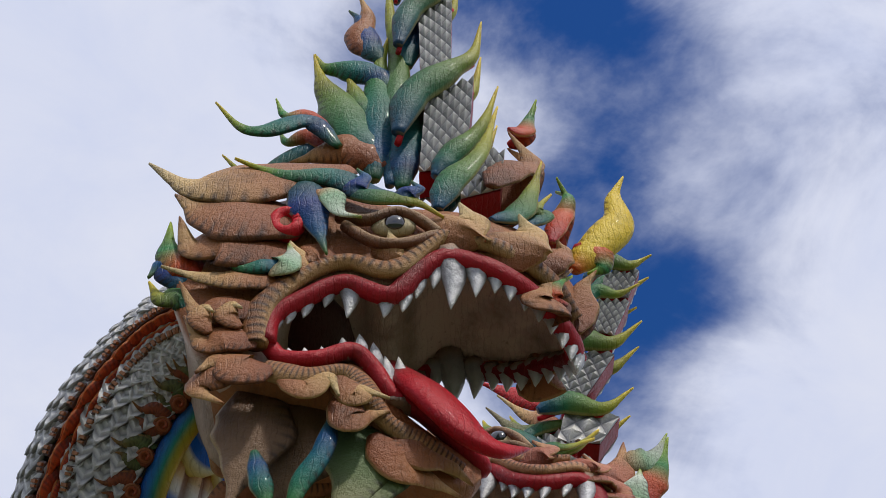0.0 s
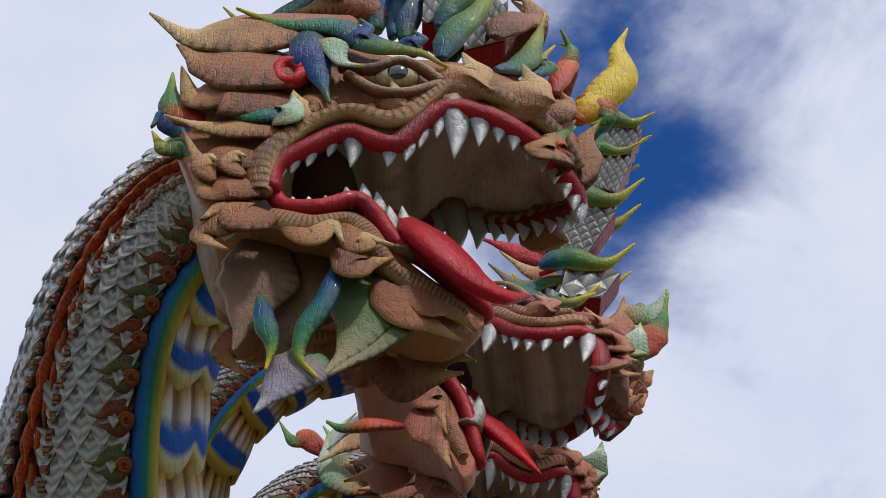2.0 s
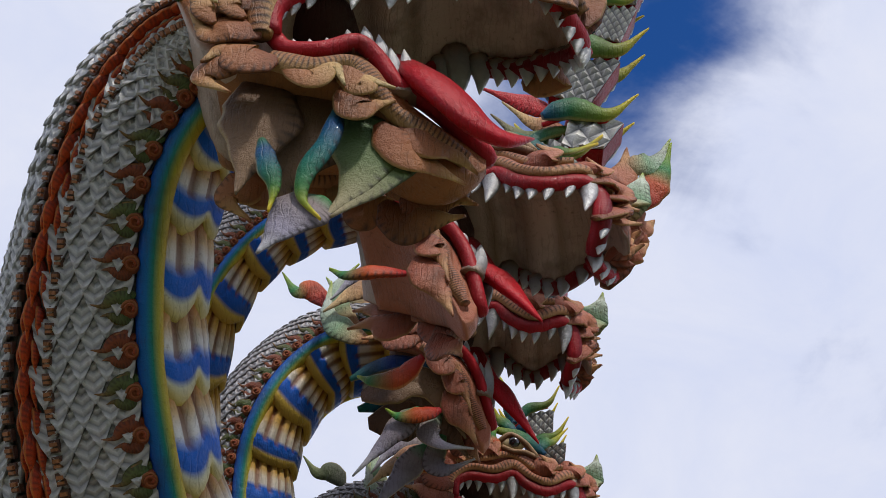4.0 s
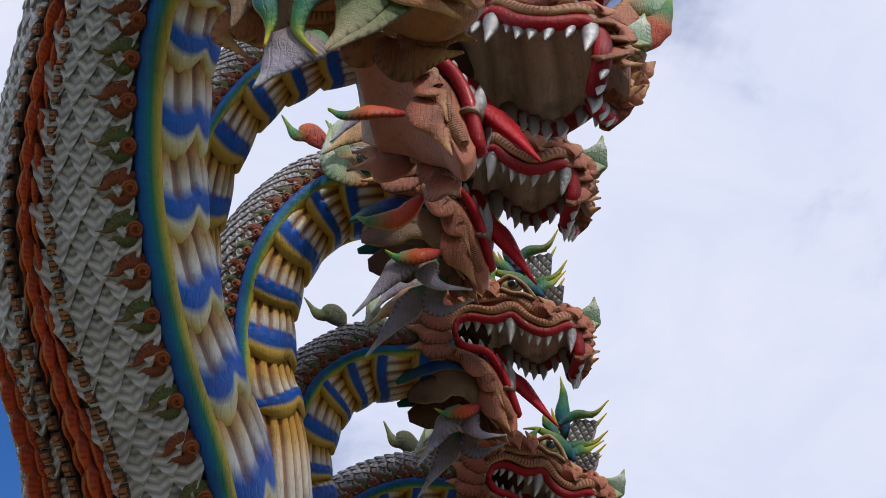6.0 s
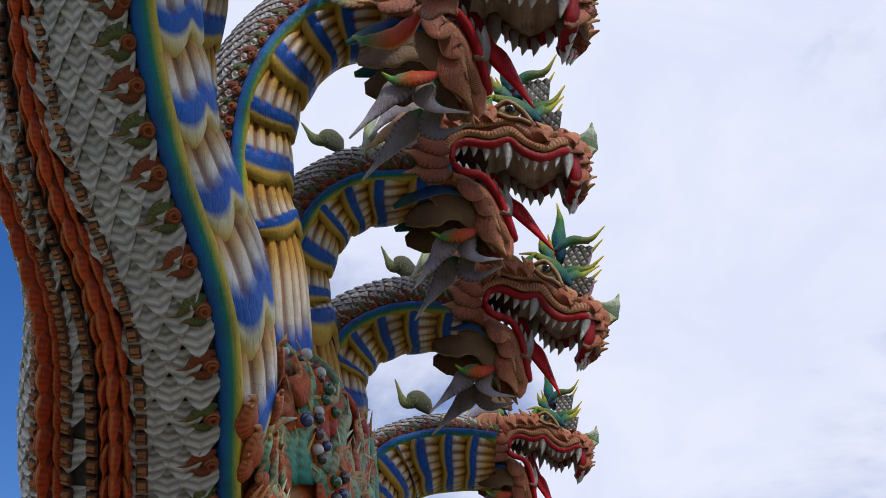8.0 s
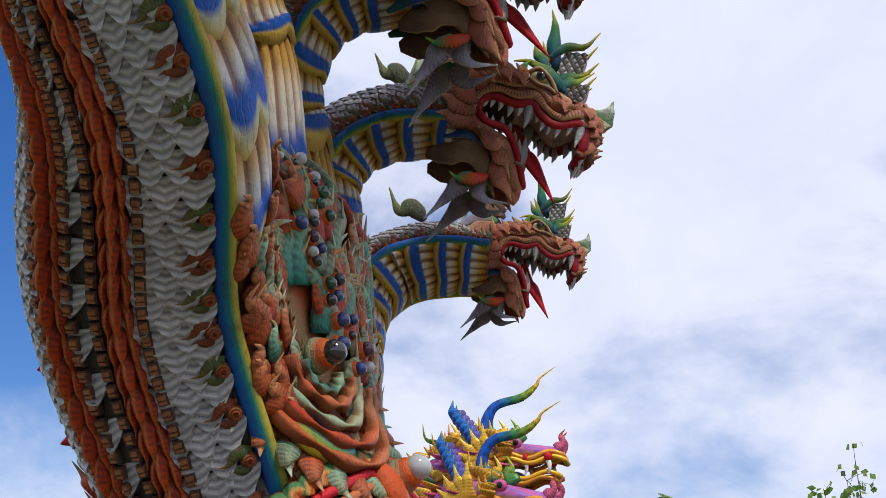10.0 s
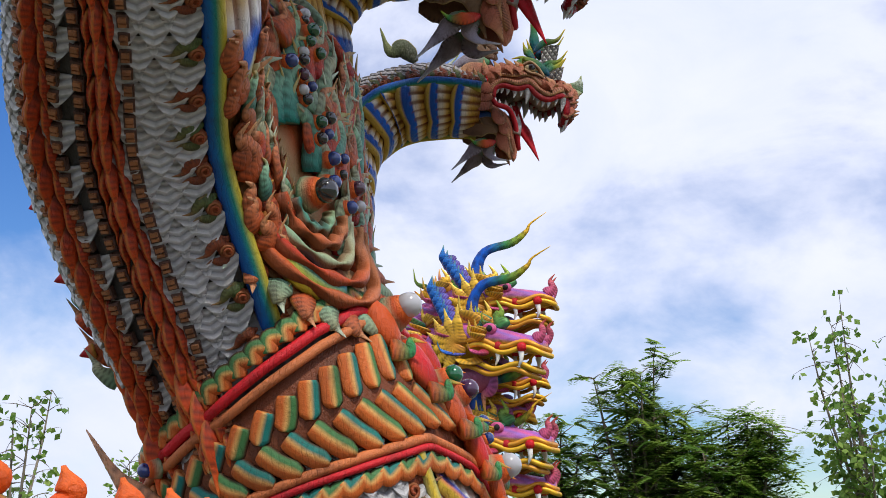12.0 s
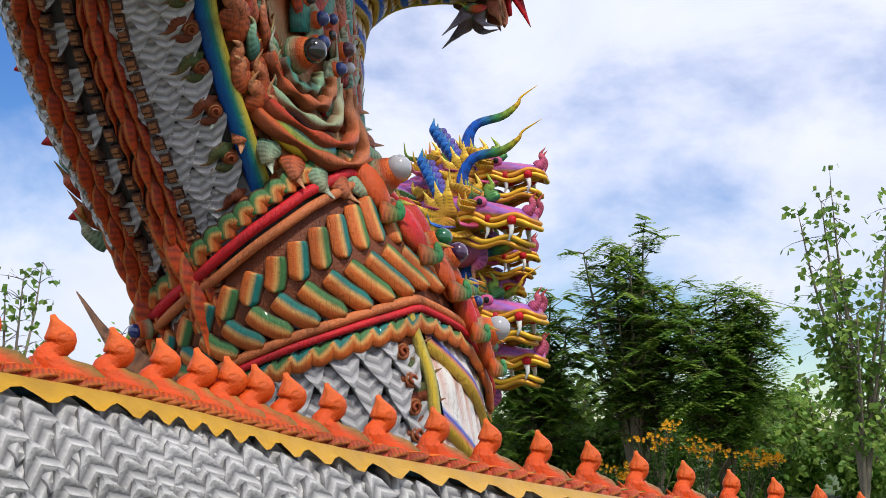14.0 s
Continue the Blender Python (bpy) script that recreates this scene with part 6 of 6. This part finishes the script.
def gilded_head():
    s = Shape()
    st = [(-1.0, -0.25, 0.3, 0.3), (-0.6, -0.3, 0.42, 0.4), (-0.2, -0.15, 0.42, 0.42), (0.2, 0.0, 0.36, 0.38), (0.55, 0.02, 0.3, 0.32), (0.8, 0.0, 0.26, 0.26), (0.95, 0.05, 0.2, 0.14)]

    def fn(i, j):
        x, lo, hi, hw = st[i]
        a = j / 16 * 2 * math.pi
        return Vector((x, hw * math.cos(a), (lo + hi) / 2 + (hi - lo) / 2 * math.sin(a))), (lerp(PINK, PURPLE, 0.5 + 0.5 * math.sin(i * 3 + j * 2)) if math.sin(a) > 0 else YG)
    b = s.grid(len(st), 16, fn, True)
    s.cap(b + 96, 16, True)
    head = part("head", s, PAINT, gilded, "gold and pink serpent head")
    for z, dx, col in ((0.02, 0.0, YG), (0.1, -0.03, (0.7, 0.3, 0.03)), (-0.22, -0.1, YG), (-0.3, -0.16, (0.55, 0.25, 0.02))):
        s = Shape()
        pts = [(x - 0.1 + dx, y * 0.85, z + 0.05 * math.sin(x * 9)) for x, y, _ in u_line(lambda x: 0, 1.08, 0.46, 0.28)]
        s.sweep(pts, (0, 0, 1), lambda u: 0.042, lambda u: 0.04, lambda u, c: lerp(col, (0.25, 0.07, 0.005), 0.6 if c < 0 else 0), 50, 7)
        part("lip", s, GOLD, head)
    for q in (-1, 1):
        for x in (0.35, 0.72):
            s = Shape()
            s.horn([(x, q * 0.3, 0.0), (x + 0.02, q * 0.32, -0.12), (x - 0.02, q * 0.31, -0.24)], 0.05, const(WHITE), (0, 1, 0), 0.8, 6, 7, 0, False)
            part("fang", s, GLOSS, head)
            s = Shape()
            s.ball((x, q * 0.3, 0.06), 0.075, const(RED))
            part("lip_boss", s, GLOSS, head)
        s = Shape()
        s.ball((0.2, q * 0.34, 0.3), (0.12, 0.06, 0.09), const(PINK))
        s.ball((0.22, q * 0.39, 0.3), (0.05, 0.03, 0.05), const(BLACK))
        part("eye", s, GLOSS, head)
        for k in range(7):
            a = radians(-70 + 26 * k)
            d = Vector((-math.cos(a), 0, math.sin(a)))
            o = Vector((-0.25, q * 0.4, 0.05))
            s = Shape()
            s.horn([o, o + d * 0.3 + Vector((0, q * 0.06, 0)), o + d * 0.5 + Vector((0, q * 0.08, 0.08))], 0.12, GILT, (0, 1, 0), 0.4, 8, 7, 0.2)
            part("cheek_leaf", s, GOLD, head)
        for k in range(6):
            s = Shape()
            o = Vector((-0.35 - 0.06 * k, q * 0.34, 0.3 + 0.09 * k))
            s.horn([o, o + Vector((-0.12, q * 0.1, 0.12)), o + Vector((-0.1, q * 0.14, 0.3))], 0.1, PLUME, (0, 1, 0), 0.5, 8, 7, 0.3)
            part("plume", s, GLOSS, head)
        s = Shape()
        s.horn([(0.85, q * 0.12, 0.2), (0.95, q * 0.14, 0.3), (0.92, q * 0.12, 0.42), (1.0, q * 0.12, 0.52)], 0.08, ramp((0, PINK), (1, RUST)), (0, 1, 0), 0.6, 8, 7)
        part("nose_flame", s, PAINT, head)
    for k in range(6):
        s = Shape()
        s.horn([(0.25 - 0.2 * k, 0, 0.36), (0.15 - 0.2 * k, 0, 0.52), (0.2 - 0.2 * k, 0, 0.62), (0.1 - 0.2 * k, 0, 0.78)], 0.11, GILT if k % 2 else ramp((0, GREEN), (1, LIME)), (0, 1, 0), 0.5, 8, 7, 0.2)
        part("crest_flame", s, GOLD, head)
    s = Shape()
    s.horn([(-0.1, 0, 0.3), (-0.3, 0, 0.65), (-0.15, 0, 1.0), (0.3, 0, 1.12), (0.55, 0, 1.3), (0.62, 0, 1.42), (0.9, 0, 1.6)], 0.09, ramp((0, PURPLE), (0.2, BLUE), (0.36, BLUE), (0.46, GREEN), (0.58, LIME), (0.68, YG), (1, YG)), (0, 1, 0), 0.6, 30, 9, 0.2)
    part("crown_plume", s, GLOSS, head)
    s = Shape()
    s.ball((-0.3, 0, -0.35), (0.5, 0.3, 0.3), lambda u, z: lerp(PURPLE, RUST, u), 12, 8)
    s.horn([(0, 0, -0.3), (0.15, 0, -0.5), (0.05, 0, -0.65), (0.1, 0, -0.9)], 0.12, ramp((0, PURPLE), (0.5, PINK), (1, YG)), (0, 1, 0), 0.5, 10, 8, 0.3)
    part("beard", s, PAINT, head)
    r = random.Random(5)
    for k in range(34):
        a, x = r.uniform(-0.6, 3.7), r.uniform(-1.0, 0.25)
        d = Vector((0, math.cos(a), math.sin(a)))
        o = Vector((x, 0, 0.05)) + d * 0.36
        l = r.uniform(0.16, 0.34)
        s = Shape()
        s.horn([o, o + d * l * 0.4 + Vector((-l * 0.3, 0, 0)), o + d * l * 0.5 + Vector((-l * 0.9, 0, l * 0.2)), o + d * l * 0.8 + Vector((-l, 0, l * 0.7))], r.uniform(0.07, 0.12),
               (GILT, GILT, PLUME, ramp((0, CRIMSON), (0.6, PINK), (1, YG)), ramp((0, TEAL), (1, LIME)))[k % 5], d.cross(Vector((1, 0, 0))), 0.4, 8, 7, 0.2)
        part("curl", s, GOLD if k % 5 < 2 else GLOSS, head)
    return head


gh = gilded_head()
GH = [((1.35, 27.6, 6.8), -12, -2, 1.25), ((1.1, 27.0, 5.85), -28, 6, 1.35), ((1.4, 27.9, 5.2), -10, -4, 1.05), ((1.25, 27.2, 3.95), -25, 2, 1.3), ((1.35, 27.6, 3.1), -15, 0, 1.25), ((1.0, 28.3, 4.6), -5, 0, 1.2)]
for p, yaw, pitch, size in GH[1:]:
    copy_thing(gh, GO @ Matrix.Translation(p) @ Matrix.Rotation(radians(yaw), 4, "Z") @ Matrix.Rotation(radians(pitch), 4, "Y") @ Matrix.Scale(size, 4))
p, yaw, pitch, size = GH[0]
gh.matrix_basis = GO @ Matrix.Translation(p) @ Matrix.Rotation(radians(yaw), 4, "Z") @ Matrix.Rotation(radians(pitch), 4, "Y") @ Matrix.Scale(size, 4)
for k, (p, yaw, pitch, size) in enumerate(GH):
    line = Neck([(-0.2, 28.2 + 0.1 * k, 0.0), (-0.6, 28.2, p[2] * 0.45), (p[0] - 2.0 * size, p[1] + 0.6, p[2] * 0.86), (p[0] - 0.7 * size, p[1] + 0.1, p[2] + 0.02)], (0.55, 0.42, 0.36), (0.5, 0.4, 0.34), (1, 0, 0))
    s = Shape()
    s.grid(61, 20, lambda i, j: (line.at(i / 60, j * 18, 0.03 * ((i + j) % 2))[0] - gilded.location, lerp(lerp(PINK, CRIMSON, 0.3), PURPLE, 0.5 + 0.5 * math.sin(i * 2 + j * 3)) if 4 < j < 16 else YG), True)
    neck = part("neck", s, PAINT, gilded, smooth=False)
    for i in range(12):
        s = Shape()
        s.horn([(0, 0.1, 0), (0, 0.0, 0.16), (0, -0.14, 0.2), (0, -0.2, 0.34)], 0.13, ramp((0, (0.6, 0.3, 0.02)), (0.8, YG), (1, RUST)), (1, 0, 0), 0.5, 8, 7, 0.2)
        part("crest_flame", s.moved(GO @ frame_of(*line.at(0.25 + i / 16, 180, 0), 1.0)), GOLD, neck)


# ---- trees and shrubs ----
def leaf_blade(lv, o, d, up, w, col, fold=0.15):
    """One folded leaf from o along d."""
    e = d.cross(up).normalized() * w
    n = e.cross(d).normalized() * (w * fold)
    i = [lv.vert(p, col) for p in (o, o + d * 0.45 + e - n, o + d, o + d * 0.45 - e - n, o + d * 0.45)]
    lv.f += [(i[0], i[1], i[2], i[4]), (i[0], i[4], i[2], i[3])]


def twig(s, a, b, r, col=(0.15, 0.12, 0.09)):
    s.sweep([a, a.lerp(b, 0.5) + Vector((0, 0, 0.04)), b], (0.3, 1, 0.2), lambda u: r * (1 - 0.75 * u), lambda u: r * (1 - 0.75 * u), const(col), 4, 5)


def feathery_tree(at, height, spread, seed, stems, label, name="feathery_tree", dense=6, leaf=0.5):
    """Leaning stems, each with branches that carry long fronds of paired leaflets."""
    r = random.Random(seed)
    t = thing(name, at, label, "tree", "trees behind the sculptures")
    wood, lv = Shape(), Shape()
    for k in range(stems):
        a = k * 2.4 + r.uniform(-0.4, 0.4)
        reach = spread * (0.25 + 0.75 * r.random()) * (0.3 if k == 0 else 1)
        top = Vector((math.cos(a) * reach, math.sin(a) * reach * 0.6, height * (1.0 if k == 0 else r.uniform(0.62, 0.97))))
        line = spline([(0, 0, -0.1), top * 0.35 + Vector((0, 0, height * 0.08)), top * 0.72, top], 14)
        wood.sweep([tuple(p) for p in line], (0.2, 1, 0), lambda u: 0.11 * (1 - u) + 0.012, lambda u: 0.11 * (1 - u) + 0.012, const((0.17, 0.14, 0.1)), 14, 6)
        for i in range(4, 15):
            for _ in range(dense):
                b = line[i] + Vector((r.gauss(0, 0.55), r.gauss(0, 0.5), r.gauss(0.0, 0.42))) * (1.25 - i / 20)
                twig(wood, line[i], b, 0.018)
                for _ in range(3):
                    h = r.uniform(0, 2 * math.pi)
                    d = Vector((math.cos(h), math.sin(h), r.uniform(-0.7, 1.1))).normalized()
                    l = leaf * r.uniform(0.7, 1.3)
                    col = lerp((0.14, 0.28, 0.05), (0.38, 0.52, 0.09), r.random() ** 1.4)
                    side = d.cross(Vector((0, 0, 1))).normalized()
                    for q in range(6):
                        o = b + d * (l * q / 6) + Vector((0, 0, -0.12 * (q / 6) ** 2))
                        for w in (-1, 1):
                            leaf_blade(lv, o, (side * w + d * 0.35 + Vector((0, 0, -0.25))) * (0.2 * (1.2 - q / 9)), Vector((0, 0, 1)), 0.06, col)
    part("trunk", wood, BARK, t)
    part("crown", lv, LEAF, t, smooth=False)


def broadleaf_tree(at, height, spread, seed, stems, label, size=0.2, per=3, low=0.25, name="broadleaf_tree"):
    """Thin upright stems with large hanging leaves."""
    r = random.Random(seed)
    t = thing(name, at, label, "tree", "trees behind the sculptures")
    wood, lv = Shape(), Shape()
    for k in range(stems):
        a, reach = r.uniform(0, 6.28), spread * r.random() ** 0.6
        top = Vector((math.cos(a) * reach, math.sin(a) * reach, height * r.uniform(0.55, 1.0) if k else height))
        line = spline([(0, 0, -0.1), Vector((top.x * 0.25, top.y * 0.25, top.z * 0.4)), Vector((top.x * 0.75, top.y * 0.75, top.z * 0.75)), top], 16)
        wood.sweep([tuple(p) for p in line], (0.2, 1, 0), lambda u: 0.06 * (1 - u) + 0.01, lambda u: 0.06 * (1 - u) + 0.01, const((0.2, 0.17, 0.13)), 16, 6)
        for i in range(int(16 * low), 17):
            for _ in range(per):
                b = line[i] + Vector((r.gauss(0, 0.28), r.gauss(0, 0.28), r.gauss(0, 0.2)))
                twig(wood, line[i], b, 0.012)
                for _ in range(3):
                    h = r.uniform(0, 6.28)
                    d = Vector((math.cos(h) * 0.7, math.sin(h) * 0.7, r.uniform(-1.0, 0.1))).normalized() * size * r.uniform(0.7, 1.25)
                    leaf_blade(lv, b + Vector((r.gauss(0, 0.08), r.gauss(0, 0.08), r.gauss(0, 0.08))), d, Vector((r.gauss(0, 1), r.gauss(0, 1), 0.6)), size * 0.36, lerp((0.12, 0.24, 0.045), (0.32, 0.44, 0.09), r.random() ** 1.7))
    part("trunk", wood, BARK, t)
    part("crown", lv, LEAF, t, smooth=False)


feathery_tree((6.3, 39.5, 0), 7.7, 2.0, 4, 15, "dark green feathery tree with several leaning stems", dense=4)
feathery_tree((8.6, 38.5, 0), 5.9, 2.1, 9, 11, "lower feathery tree with arching fronds", leaf=0.75)
feathery_tree((3.6, 41, 0), 5.9, 1.5, 12, 8, "small-leaved tree behind the gilded sculpture", leaf=0.35)
broadleaf_tree((11.3, 35, 0), 8.0, 1.5, 5, 15, "slender tree with large drooping leaves", 0.24)
broadleaf_tree((-8.9, 30, 0), 5.6, 1.6, 8, 6, "thin sparse tree with few leaves", 0.2, 2, 0.6)
broadleaf_tree((-7.1, 33, 0), 4.1, 0.9, 14, 12, "leafy green tree behind the collar", 0.18, 4)
for k in range(11):
    broadleaf_tree((1.6 + 1.35 * k, 42.5 + (k % 3), 0), 2.3 + 0.7 * ((k * 7) % 3), 1.3, 20 + k, 14, "dense dark green shrub", 0.27, 4, 0.1, "shrub")

for n, (x, y, h) in enumerate(((6.4, 36.6, 1.85), (7.6, 36.8, 1.5), (8.7, 36.5, 1.25), (9.3, 36.9, 1.15), (5.4, 36.7, 0.9))):
    r = random.Random(60 + n)
    bush = thing("flower_bush", (x, y, 0), "green bush with clusters of orange-yellow flowers", "bush", "flowering bushes")
    wood, lv, fl = Shape(), Shape(), Shape()
    for k in range(16):
        p = Vector((r.gauss(0, 0.38), r.gauss(0, 0.3), h * r.uniform(0.75, 1.1)))
        twig(wood, Vector((0, 0, 0)), p, 0.015)
        for _ in range(26):
            o = p * r.uniform(0.4, 1.0) + Vector((r.gauss(0, 0.12), r.gauss(0, 0.12), r.gauss(0, 0.1)))
            leaf_blade(lv, o, Vector((r.gauss(0, 1), r.gauss(0, 1), r.gauss(0, 0.5))).normalized() * 0.12, Vector((r.gauss(0, 1), r.gauss(0, 1), 1)), 0.03, (0.05, 0.12, 0.02))
        for _ in range(9 if k % 2 else 0):
            o = p + Vector((r.gauss(0, 0.1), r.gauss(0, 0.1), r.gauss(0.05, 0.06)))
            for q in range(5):
                a = q * 1.257
                leaf_blade(fl, o, Vector((math.cos(a), -0.5, math.sin(a))) * 0.055, Vector((0, 1, 0.2)), 0.022, lerp((0.8, 0.3, 0.01), (0.85, 0.5, 0.03), r.random()))
    part("stem", wood, BARK, bush)
    part("foliage", lv, LEAF, bush, smooth=False)
    part("blossom", fl, LEAF, bush, "orange-yellow flowers", smooth=False)
